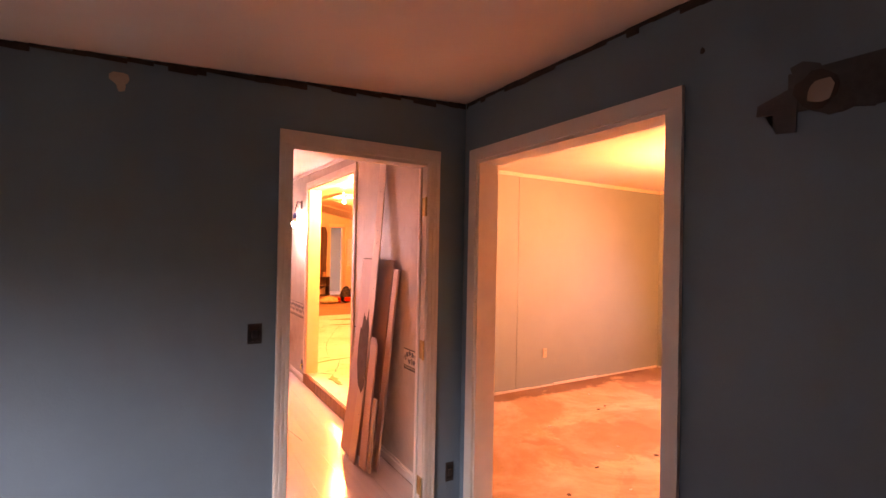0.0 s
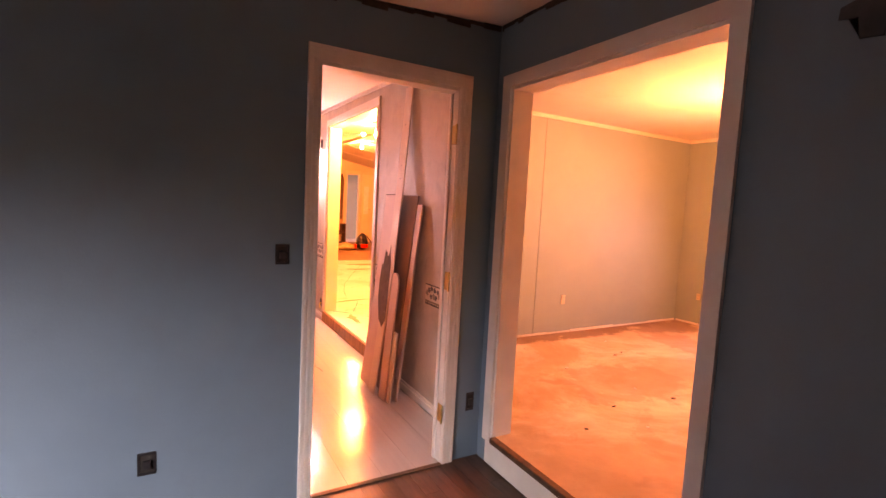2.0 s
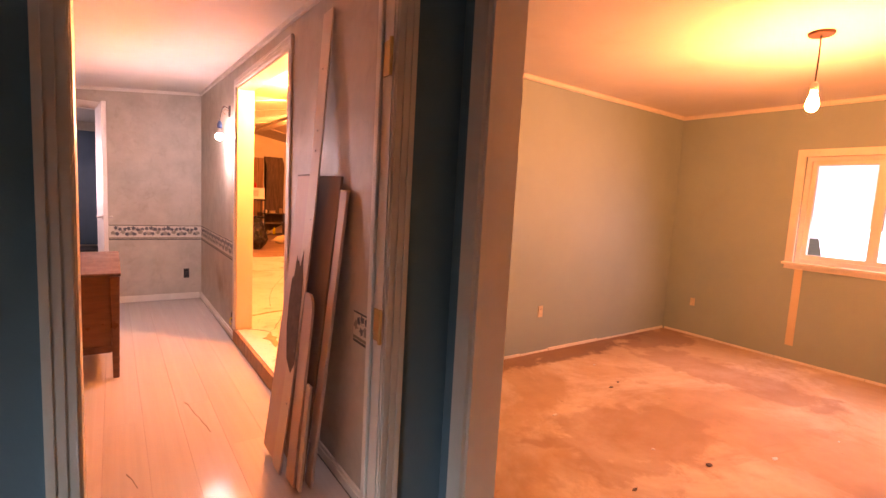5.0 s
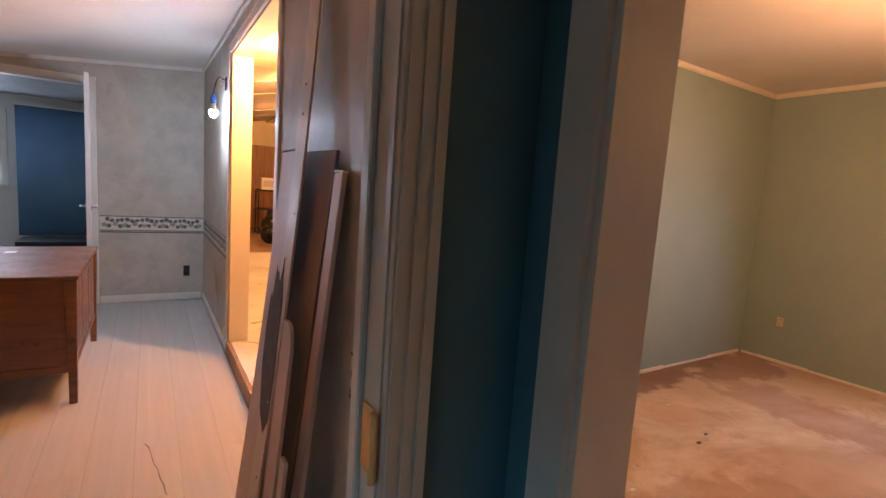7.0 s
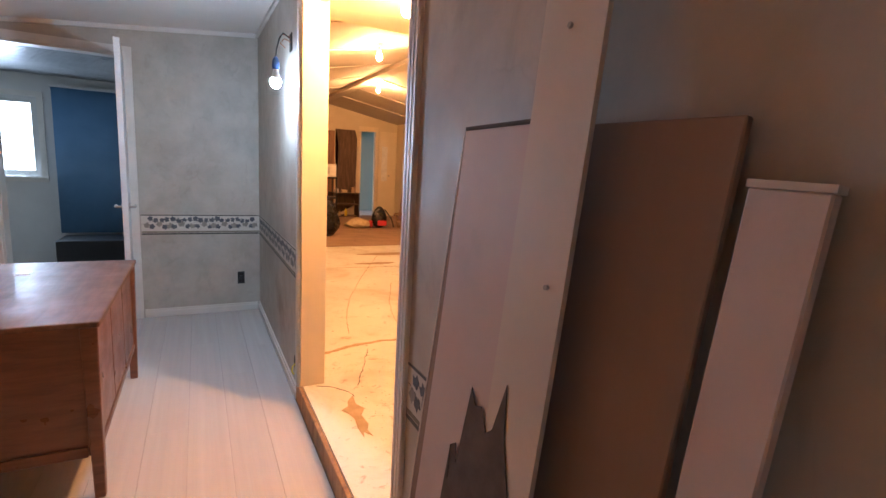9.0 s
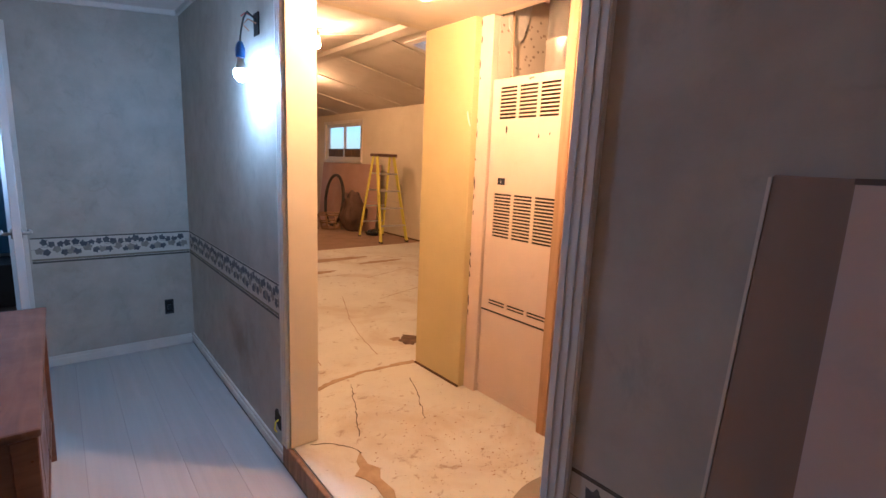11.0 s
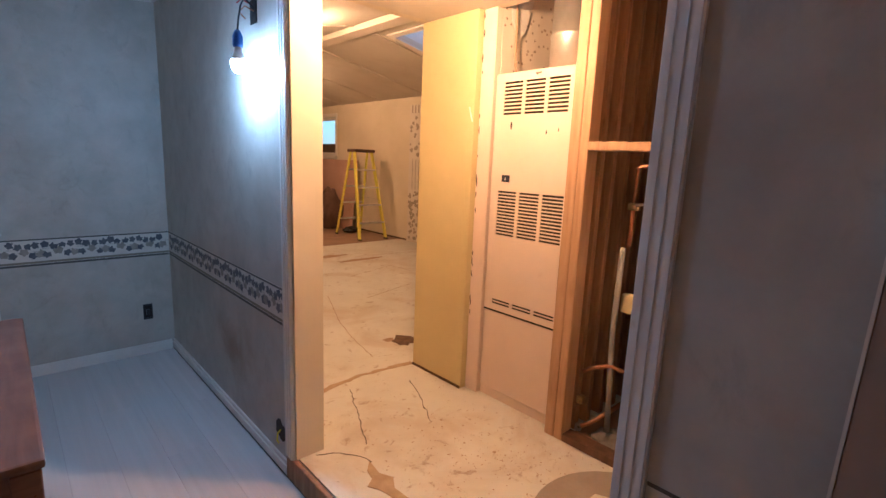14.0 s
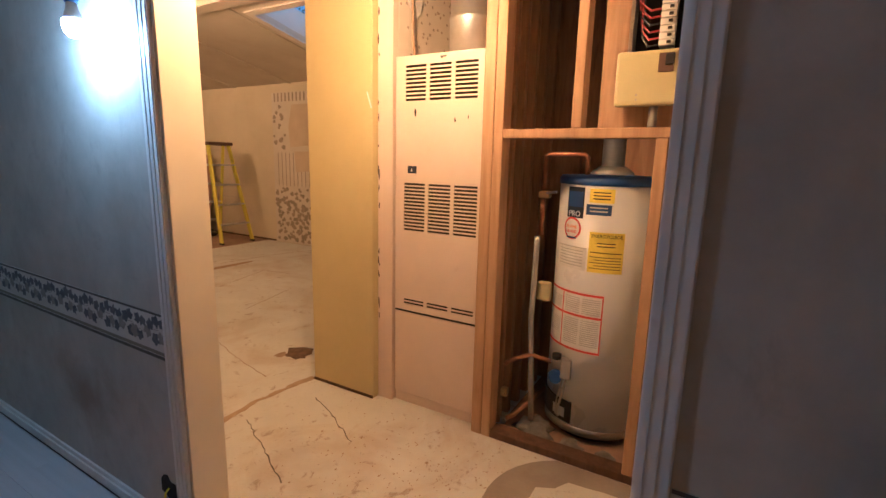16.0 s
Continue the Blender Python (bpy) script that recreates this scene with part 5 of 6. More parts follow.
def pipes():
    t = thing("water_pipes", (2.80, 4.62, ZD), "old copper and grey plastic water pipes beside the heater", "pipe")
    part("copper_pipe", tube(bmesh.new(), [(2.90, 4.43, 1.41), (2.90, 4.43, 1.50), (2.90, 4.445, 1.512), (2.86, 4.60, 1.512), (2.855, 4.615, 1.50), (2.855, 4.62, 1.30)], 0.011, 10), M["copper"], t, "", True)
    part("copper_pipe", tube(bmesh.new(), [(2.855, 4.62, 1.30), (2.855, 4.62, 1.12)], 0.013, 10), M["copper"], t, "", True)
    part("valve", boxed(2.835, 2.88, 4.585, 4.64, 1.30, 1.335, 0.006), M["brass"], t, "small brass valve")
    part("valve_handle", tube(bmesh.new(), [(2.84, 4.60, 1.325), (2.82, 4.545, 1.335)], 0.007, 8), M["steel"], t)
    part("riser_pipe", tube(bmesh.new(), [(2.79, 4.615, 1.12), (2.785, 4.62, 0.7), (2.775, 4.60, 0.42), (2.77, 4.585, 0.17)], 0.014, 10), M["grey_pipe"], t, "grey plastic pipe", True)
    part("cross_pipe", tube(bmesh.new(), [(2.70, 4.715, 0.47), (2.73, 4.67, 0.50), (2.775, 4.605, 0.52), (2.80, 4.56, 0.50), (2.83, 4.52, 0.485)], 0.012, 10), M["copper"], t, "", True)
    part("low_pipe", tube(bmesh.new(), [(2.69, 4.71, 0.17), (2.72, 4.66, 0.20), (2.80, 4.60, 0.26), (2.9, 4.56, 0.30)], 0.011, 10), M["copper"], t, "", True)
    part("elbow", boxed(2.68, 2.72, 4.69, 4.725, 0.30, 0.345, 0.01, 2), M["brass"], t)
    part("elbow", boxed(2.68, 2.71, 4.69, 4.72, 0.15, 0.19, 0.01, 2), M["steel"], t)
    part("thermostat_cap", boxed(2.82, 2.86, 4.545, 4.615, 0.79, 0.89, 0.018, 3), M["breaker_cream"], t, "cream plastic cap")
    rnd = random.Random(31)
    for k, (x, y, s) in enumerate(((2.76, 4.56, 0.085), (2.70, 4.36, 0.055), (2.72, 4.20, 0.04))):
        bm = bmesh.new()
        bmesh.ops.create_icosphere(bm, subdivisions=3, radius=s)
        for v in bm.verts:
            n = noise.noise(v.co * 22 + Vector((k * 5, 0, 0)))
            v.co = Vector((x, y, ZD + 0.001)) + Vector((v.co.x * (1 + n * 0.7), v.co.y * (1 + n * 0.7), max(v.co.z, -0.0) * (0.55 + n * 0.5)))
        single("rag", bm, M["rag"], (x, y, ZD), "crumpled grey rag on the closet floor", "rag", "rags on the closet floor", True)
    structure("floor_closet", slab(on_z, 2.661, 3.38, 3.80, 4.73, ZD - 0.05, ZD + 0.0005), M["plywood_floor"])


pipes()


def breaker():
    t = thing("breaker_panel", (2.75, 4.125, 1.75), "open electrical breaker panel with cream cover and red wires", "breaker panel")
    f = facing("x", 2.845, -1)
    part("enclosure", slab(f, 3.925, 4.270, 1.76, 2.31, 0.0, 0.085, [(3.940, 4.255, 1.775, 2.295)]), M["steel"], t)
    part("back", slab(f, 3.940, 4.255, 1.775, 2.295, 0.0, 0.01), M["dark_gap"], t)
    cv = part("cover", boxed(2.66, 2.72, 3.925, 4.290, 1.70, 1.905, 0.012, 2), M["breaker_cream"], t, "cream sheet metal cover")
    part("switch_recess", boxed(2.655, 2.662, 4.080, 4.135, 1.82, 1.89, 0.002), M["brown_rim"], cv)
    part("switch", boxed(2.645, 2.657, 4.080, 4.110, 1.845, 1.885, 0.002), M["black_plastic"], cv)
    for z in (1.722, 1.74):
        part("screw", tube(bmesh.new(), [(2.661, 4.205, z), (2.657, 4.205, z)], 0.004, 8), M["steel"], cv)
    for k in range(9):
        z = 1.935 + k * 0.026
        part("breaker", boxed(2.745, 2.80, 4.100, 4.155, z, z + 0.022, 0.002), M["label_white"], t)
        part("breaker", boxed(2.745, 2.80, 4.015, 4.070, z, z + 0.022, 0.002), M["label_grey"], t)
        part("breaker_switch", boxed(2.735, 2.746, 4.110, 4.125, z + 0.006, z + 0.016), M["black_plastic"], t)
    for k in range(6):
        z = 1.945 + k * 0.027
        part("wire", tube(bmesh.new(), [(2.775, 4.155, z), (2.765, 4.195, z - 0.006), (2.77, 4.220 + k * 0.004, z + 0.03), (2.775, 4.225 + k * 0.004, 2.2), (2.78, 4.235, 2.29)], 0.0045, 6), M["red_wire" if k % 3 else "black_plastic"], t)
    part("conduit", tube(bmesh.new(), [(2.72, 4.145, 1.70), (2.72, 4.145, 1.611)], 0.017, 14), M["grey_pipe"], t, "", True)


breaker()


# ---- passage floor tears ----
Z = ZD
bm = crack(bmesh.new(), [(1.72, 5.86), (1.94, 5.94), (2.19, 5.97), (2.44, 5.945), (2.575, 5.925)], 0.045, Z - 0.001, Z + 0.003, 0)
single("torn_floor_seam", bm, M["seam_tan"], (2.1, 5.9, Z), "torn tan seam in the vinyl floor", "floor damage")
lines = [[(2.04, 5.85), (1.94, 5.63), (1.80, 5.32)], [(2.40, 5.73), (2.31, 5.52), (2.18, 5.27)], [(1.57, 5.40), (1.66, 5.345), (1.73, 5.26), (1.74, 5.19)],
         [(2.91, 7.66), (2.61, 6.94), (2.48, 6.48), (2.42, 6.17)], [(3.32, 9.32), (2.68, 8.04), (2.27, 7.14), (2.10, 6.63), (2.0, 6.21)],
         [(2.2, 8.6), (3.4, 8.5)], [(3.53, 8.24), (4.28, 8.48), (4.33, 8.07)], [(3.2, 7.4), (3.9, 7.6)], [(4.2, 9.2), (5.0, 9.1), (5.6, 8.9)]]
for k, pts in enumerate(lines):
    bm = crack(bmesh.new(), pts, 0.007, Z - 0.001, Z + 0.0015, 40 + k)
    single("floor_crack", bm, M["stain_brown" if k > 2 else "torn_dark"], (*pts[0], Z), "ragged crack in the worn vinyl floor", "floor damage", "cracks in the vinyl floor")
spots = [(2.79, 6.28, 0.085, 0.09, "hole_brown"), (2.70, 6.36, 0.04, 0.03, "stain_brown"), (3.6, 9.4, 0.5, 0.08, "stain_brown"), (4.2, 9.0, 0.3, 0.05, "stain_brown"), (3.1, 8.75, 0.25, 0.05, "stain_brown")]
for k, (x, y, rx, ry, mn) in enumerate(spots):
    bm = plate(bmesh.new(), blob_outline(x, y, rx, ry, 22, 0.25, 60 + k, 0.35), on_z, Z - 0.001, Z + 0.0022 + k * 0.0001)
    single("floor_tear", bm, M[mn], (x, y, Z), "torn patch showing brown backing in vinyl floor", "floor damage", "torn patches in the vinyl floor")
tear = [(1.735, 5.20), (1.722, 5.10), (1.752, 5.04), (1.715, 4.98), (1.722, 4.88), (1.70, 4.83), (1.708, 4.77), (1.678, 4.82), (1.665, 4.77), (1.662, 4.87), (1.672, 4.95), (1.66, 5.01), (1.632, 5.06), (1.675, 5.09), (1.69, 5.15)]
single("floor_tear", plate(bmesh.new(), tear, on_z, Z - 0.001, Z + 0.003), M["seam_tan"], (1.70, 5.05, Z), "star-shaped torn patch showing tan backing in vinyl", "floor damage", "torn patches in the vinyl floor")
rnd = random.Random(77)
bm = bmesh.new()
for k in range(260):
    x, y = rnd.gauss(2.2, 0.25), rnd.gauss(4.9, 0.3)
    if x < 1.62 or x > 2.55 or y < 3.9:
        continue
    plate(bm, blob_outline(x, y, abs(rnd.gauss(0.001, 0.003)) + 0.001, abs(rnd.gauss(0.001, 0.002)) + 0.001, 5, 0.4, k), on_z, Z - 0.0005, Z + 0.0012)
tagged(single("floor_debris", bm, M["stain_brown"], (2.2, 5.0, Z), "scattered crumbs of dirt on the vinyl floor", "debris"), kind="stuff")
hb = thing("floor_patch", (2.45, 4.25, Z), "grey round patch with torn vinyl on the floor", "floor damage")
part("patch", plate(bmesh.new(), [(min(2.24 + 0.385 * math.sin(a), 2.572), 4.19 + 0.385 * math.cos(a)) for a in [math.radians(d) for d in range(0, 360, 10)]], on_z, Z - 0.001, Z + 0.003), M["grey_patch"], hb)
part("torn_sheet", plate(bmesh.new(), blob_outline(2.20, 4.15, 0.26, 0.27, 24, 0.10, 9, 0.1), on_z, Z + 0.0031, Z + 0.008), M["vinyl"], hb)

# ---- ladder ----
def ladder():
    cx, cy, z0, h = 5.25, 10.47, ZD, 1.53
    t = thing("step_ladder", (cx, cy + 0.2, z0), "yellow fibreglass step ladder standing open", "ladder")
    a = math.radians(-3)
    R = Matrix.Translation((cx, cy + 0.2, z0)) @ Matrix.Rotation(a, 4, "Z")

    def rail(name, p0, p1, w, d, material):
        p0, p1 = Vector(p0), Vector(p1)
        bm = bmesh.new()
        vs = bmesh.ops.create_cube(bm, size=1)["verts"]
        for v in vs:
            p = p1 if v.co.z > 0 else p0
            v.co = R @ Vector((p.x + v.co.x * w, p.y + v.co.y * d, p.z))
        bmesh.ops.bevel(bm, geom=bm.edges[:], offset=0.004, segments=1, affect="EDGES")
        return part(name, bm, material, t)
    for s in (-1, 1):
        r = rail("front_rail", (s * 0.26, -0.42, 0.02), (s * 0.165, -0.06, h - 0.05), 0.028, 0.07, M["ladder_yellow"])
        rail("rear_rail", (s * 0.24, 0.44, 0.02), (s * 0.165, 0.08, h - 0.05), 0.026, 0.05, M["ladder_yellow"])
        rail("foot", (s * 0.26, -0.42, 0.0), (s * 0.26, -0.42, 0.035), 0.036, 0.085, M["black_plastic"])
        rail("foot", (s * 0.24, 0.44, 0.0), (s * 0.24, 0.44, 0.035), 0.034, 0.06, M["black_plastic"])
        rail("spreader", (s * 0.215, -0.26, 0.68), (s * 0.215, 0.28, 0.69), 0.006, 0.02, M["steel"])
    for k in range(4):
        f = (k + 1) / 5
        z = (h - 0.05) * f
        y = -0.42 + 0.36 * f
        w = 0.26 - 0.095 * f
        bm = box(bmesh.new(), -w, w, y - 0.045, y + 0.045, z - 0.012, z + 0.012, 0.003, m=R)
        part("tread", bm, M["aluminium"], t)
        yb = 0.44 - 0.36 * f
        part("rear_brace", box(bmesh.new(), -w + 0.02, w - 0.02, yb - 0.008, yb + 0.008, z - 0.015, z + 0.015, 0.002, m=R), M["aluminium"], t)
    part("top_cap", box(bmesh.new(), -0.20, 0.20, -0.13, 0.14, h - 0.05, h, 0.012, 2, m=R), M["brown_rim"], t, "dark brown plastic top cap")


ladder()


# ---- windows ----
def window(name, kind, at, sign, u0, u1, v0, v1, label, sashes=2, frame=0.05):
    f = facing(kind, at, sign)
    t = thing(name, Vector(f((u0 + u1) / 2, v0, 0)), label, "window")
    t["kind"] = "structure"
    c = 0.06
    part("casing", slab(f, u0 - c, u1 + c, v0 - c, v1 + c, 0.0, 0.015, [(u0, u1, v0, v1)]), M["trim_white"], t)
    part("window_frame", slab(f, u0, u1, v0, v1, -0.10, -0.03, [(u0 + frame * 0.7, u1 - frame * 0.7, v0 + frame * 0.7, v1 - frame * 0.7)]), M["off_white"], t)
    part("window_sill", slab(f, u0 - 0.07, u1 + 0.07, v0 - 0.022, v0 - 0.001, 0.0155, 0.05), M["trim_white"], t)
    w = (u1 - u0 - 1.4 * frame) / sashes
    for k in range(sashes):
        a = u0 + frame * 0.7 + k * w
        s = part("sash", slab(f, a, a + w, v0 + frame * 0.7, v1 - frame * 0.7, -0.085, -0.05, [(a + 0.035, a + w - 0.035, v0 + frame * 0.7 + 0.035, v1 - frame * 0.7 - 0.035)]), M["off_white"], t)
        p = part("pane", slab(f, a + 0.035, a + w - 0.035, v0 + frame * 0.7 + 0.035, v1 - frame * 0.7 - 0.035, -0.069, -0.066), M["glass"], s)
        p.visible_shadow = False
    return t


window("window_1", "x", AW, 1, -0.62, 0.62, 0.95, 1.95, "white framed bedroom window")
window("window_2", "x", XB, -1, 1.54, 2.54, 1.03, 1.93, "white framed window in the green wall")
window("window_3", "y", 10.0, -1, -1.55, -0.66, 1.08, 2.0, "white framed window of the back room", 1)
w4 = window("window_4", "x", XL, -1, 12.33, 13.99, 1.53, 2.32, "white framed sliding window of the living room, lower part boarded")
for u in (12.40, 13.20):
    part("lower_board", slab(facing("x", XL, -1), u, u + 0.72, 1.60, 1.775, -0.048, -0.036), M["dark_panelling"], w4, "dark board across the lower pane")
sk = thing("skylight", (4.4, 7.72, 2.8), "skylight in a white frame in the sloping ceiling", "skylight")
sk["kind"] = "structure"
slope = lambda u, v, w: (u, v, ZR - SL * (u - RIDGE) + w)
part("skylight_frame", slab(slope, 3.93, 4.87, 7.28, 8.17, -0.015, -0.001, [(4.0, 4.8, 7.35, 8.1)]), M["trim_white"], sk)
part("shaft", slab(slope, 3.985, 4.815, 7.335, 8.115, 0.061, 0.30, [(4.0, 4.8, 7.35, 8.1)]), M["off_white"], sk)
pn = part("pane", slab(slope, 4.0, 4.8, 7.35, 8.1, 0.28, 0.285), M["glass"], sk)
pn.visible_shadow = False


# ---- living room ----
structure("beam_ridge", boxed(RIDGE - 0.09, RIDGE + 0.09, 5.92, YF - 0.001, ZR - 0.075, ZR - 0.005, 0.006), M["vault_paint"])
bm = bmesh.new()
for y in (7.0, 8.25, 9.5, 10.75, 12.0, 13.25):
    slab(slope, RIDGE + 0.095, XL, y, y + 0.05, -0.012, -0.0005, [(3.9, 4.9, 7.25, 8.2)], bm=bm)
    slab(lambda u, v, w: (u, v, ZR - SL * (RIDGE - u) + w), X1, RIDGE - 0.095, y, y + 0.05, -0.012, -0.0005, bm=bm)
structure("trim_ceiling_battens", bm, M["vault_paint"])
structure("baseboard_living_east", boxed(XL - 0.012, XL - 0.0005, 9.95, YF, ZD + 0.0065, ZD + 0.03), M["old_wood"])

wp = structure("wall_kitchen_paper", slab(facing("x", XL, -1), 5.95, 9.93, ZD + 0.01, 2.40, 0, 0.004), M["kitchen_paper"], "half stripped flowered kitchen wallpaper")
bm = bmesh.new()
rnd = random.Random(12)
for k in range(420):
    u = rnd.uniform(8.1, 9.9)
    v = rnd.uniform(ZD + 0.05, 0.98) if k < 330 else rnd.uniform(1.55, 2.2)
    if k >= 330 and u < 9.65:
        continue
    plate(bm, leaf_outline(u, v, rnd.uniform(0.025, 0.05), rnd.uniform(0, 6), 1), facing("x", XL, -1), 0.0042, 0.0048 + 0.000003 * k)
part("leaf_pattern", bm, M["paper_print"], wp)["kind"] = "stuff"
bm = bmesh.new()
for k in range(22):
    u = 8.1 + k * 0.082
    slab(facing("x", XL, -1), u, u + 0.012, 1.02, 1.52 - (0.25 if 6 < k < 17 else 0), 0.0042, 0.0058, bm=bm)
for k in range(26):
    slab(facing("x", XL, -1), 7.9 + k * 0.078, 7.93 + k * 0.078, 2.27, 2.395, 0.0042, 0.0058, bm=bm)
part("stripe", bm, M["paper_print"], wp)["kind"] = "stuff"
bm = bmesh.new()
plate(bm, [(8.3, 1.62), (8.9, 1.58), (9.2, 1.63), (9.55, 1.6), (9.58, 1.9), (9.5, 2.22), (8.3, 2.23)], facing("x", XL, -1), 0.0061, 0.0075)
plate(bm, [(8.4, 1.25), (8.8, 1.22), (9.1, 1.26), (9.45, 1.23), (9.47, 1.54), (8.4, 1.55)], facing("x", XL, -1), 0.0061, 0.0072)
part("bare_patch", bm, M["bare_board"], wp, "bare board where paper is stripped")


def far_end():
    f = facing("y", YF, -1)
    p = structure("wall_far_panelling", slab(f, 2.3, 4.06, ZD + 0.02, 2.25, 0, 0.012), M["panelling"])
    for k in range(9):
        part("groove", slab(f, 2.4 + k * 0.19, 2.406 + k * 0.19, ZD + 0.03, 2.24, 0.0121, 0.0128), M["dark_gap"], p)
    bm = bmesh.new()
    rnd = random.Random(3)
    out = [(4.12, ZD + 0.03)] + [(4.62 + rnd.uniform(-0.05, 0.05), z) for z in (0.4, 0.8, 1.2, 1.7, 2.1, 2.3)] + [(4.12 + rnd.uniform(-0.05, 0.05), z) for z in (2.3, 2.0, 1.5, 1.0, 0.5)]
    plate(bm, out, f, 0, 0.008)
    structure("wall_far_torn_panel", bm, M["dark_panelling"], "torn dark panelling at the far wall")
    d = thing("door_3", (4.93, YF, ZD), "doorway with cream frame into a dim blue room", "door frame")
    d["kind"] = "structure"
    part("casing", slab(f, 4.67, 4.74, ZD + 0.007, 2.30, 0, 0.015), M["post_cream"], d)
    part("casing", slab(f, 5.12, 5.19, ZD + 0.007, 2.30, 0, 0.015), M["post_cream"], d)
    part("casing", slab(f, 4.67, 5.19, 2.3005, 2.42, 0, 0.015), M["post_cream"], d)
    structure("wall_beyond_doorway", slab(on_y, 4.2, 5.7, 0, 2.6, YF + 1.4, YF + 1.45), M["green_paint"])
    structure("floor_beyond_doorway", slab(on_z, 4.2, 5.7, YF + 0.12, YF + 1.4, 0.0, ZD), M["vinyl"])
    structure("ceiling_beyond_doorway", slab(on_z, 4.2, 5.7, YF + 0.12, YF + 1.4, 2.5, 2.55), M["off_white"])
    e = thing("door_4", (5.45, YF, ZD), "closed cream panel door with a small knob", "door")
    part("leaf", slab(f, 5.23, 5.69, ZD + 0.012, 2.33, 0, 0.03), M["post_cream"], e)
    part("paper", slab(f, 5.3, 5.46, 1.05, 1.95, 0.0305, 0.032), M["label_white"], e)
    part("door_handle", tube(bmesh.new(), [(5.5, YF - 0.03, 1.2), (5.5, YF - 0.075, 1.2)], 0.02, 12), M["steel"], e)

    c = thing("low_shelf", (4.2, YF - 0.22, ZD + 0.006), "low dark shelf unit with clutter at far wall", "shelf")
    x0, x1, y0, y1 = 3.9, 4.62, YF - 0.4, YF - 0.03
    z = ZD + 0.006
    for zz in (z + 0.0, z + 0.30, z + 0.58):
        part("shelf_board", boxed(x0, x1, y0, y1, zz, zz + 0.025, 0.002), M["dark_panelling"], c)
    for xx in (x0, x1 - 0.022):
        part("side", boxed(xx, xx + 0.022, y0, y1, z + 0.0255, z + 0.2995), M["dark_panelling"], c)
        part("side", boxed(xx, xx + 0.022, y0, y1, z + 0.3255, z + 0.5795), M["dark_panelling"], c)
    for k, (xx, w, hh, mn) in enumerate(((4.0, 0.10, 0.09, "off_white"), (4.18, 0.14, 0.07, "cloth_tan"), (4.42, 0.09, 0.14, "stain_brown"))):
        single("small_box", boxed(xx, xx + w, y0 + 0.08, y0 + 0.2, z + 0.6055, z + 0.6055 + hh, 0.01, 2), M[mn], (xx, y0 + 0.1, z + 0.605), "small box lying on the low shelf", "box", "clutter on the low shelf")
    for k, (xx, hh, mn) in enumerate(((4.02, 0.16, "label_yellow"), (4.14, 0.12, "cloth_tan"), (4.3, 0.18, "label_yellow"))):
        single("bottle", lathe(bmesh.new(), [(0.035, 0), (0.037, hh * 0.65), (0.015, hh * 0.8), (0.015, hh)], (xx, y0 + 0.12, z + 0.0255), 12), M[mn], (xx, y0 + 0.12, z + 0.0255), "small container standing in the low shelf", "bottle", "clutter on the low shelf", True)

    mw = (3.42, 13.2)
    cb = thing("cart", (mw[0], mw[1], z), "black utility cart under a white microwave", "cart")
    for zz in (0.12, 0.55, 0.98):
        part("tray", boxed(mw[0] - 0.34, mw[0] + 0.26, mw[1] - 0.2, mw[1] + 0.2, z + zz, z + zz + 0.04, 0.008), M["black_plastic"], cb)
    for sx in (-0.32, 0.24):
        for sy in (-0.18, 0.18):
            part("leg", tube(bmesh.new(), [(mw[0] + sx, mw[1] + sy, z), (mw[0] + sx, mw[1] + sy, z + 0.979)], 0.016, 8), M["black_plastic"], cb)
    zt = z + 1.0205
    mo = thing("microwave", (mw[0], mw[1], zt), "white microwave oven standing on the black cart", "microwave")
    part("body", boxed(mw[0] - 0.26, mw[0] + 0.24, mw[1] - 0.16, mw[1] + 0.17, zt, zt + 0.27, 0.008, 2), M["off_white"], mo)
    part("door_window", boxed(mw[0] - 0.22, mw[0] + 0.09, mw[1] - 0.166, mw[1] - 0.1605, zt + 0.06, zt + 0.21, 0.002), M["label_grey"], mo)
    part("control_panel", boxed(mw[0] + 0.12, mw[0] + 0.22, mw[1] - 0.166, mw[1] - 0.1605, zt + 0.03, zt + 0.24, 0.002), M["label_white"], mo)
    bt = single("bottle", lathe(bmesh.new(), [(0.03, 0), (0.032, 0.08), (0.012, 0.11), (0.012, 0.14)], (mw[0] + 0.05, mw[1], zt + 0.2705), 12), M["bag_red"], (mw[0] + 0.05, mw[1], zt + 0.2705), "small red bottle on the microwave", "bottle", "", True)

    def sack(name, at, rx, ry, h, material, label, category, seed, fall=0.6):
        bm = bmesh.new()
        bmesh.ops.create_icosphere(bm, subdivisions=4, radius=1.0)
        for v in bm.verts:
            n = noise.noise(v.co * 2.3 + Vector((seed, 0, 0))) * 0.28 + noise.noise(v.co * 6 + Vector((0, seed, 0))) * 0.1
            zz = (v.co.z + 1) / 2
            k = (1 + n) * (1 - fall * zz * zz)
            v.co = Vector((at[0] + v.co.x * rx * k, at[1] + v.co.y * ry * k, at[2] + max(zz - 0.06, 0) / 0.94 * h * (1 + n * 0.3)))
        return single(name, bm, material, at, label, category, "", True)
    sack("trash_bag", (3.05, 11.35, z), 0.24, 0.24, 0.66, M["bag_black"], "shiny black full trash bag on the floor", "trash bag", 2, 0.35)
    sack("cloth_heap", (3.98, 12.4, z), 0.33, 0.2, 0.2, M["cloth_tan"], "tan crumpled cloth heap on the floor", "cloth", 5)
    bp = thing("backpack", (4.42, 12.35, z), "black backpack with red panels on the floor", "backpack")
    bm = bmesh.new()
    bmesh.ops.create_icosphere(bm, subdivisions=3, radius=1.0)
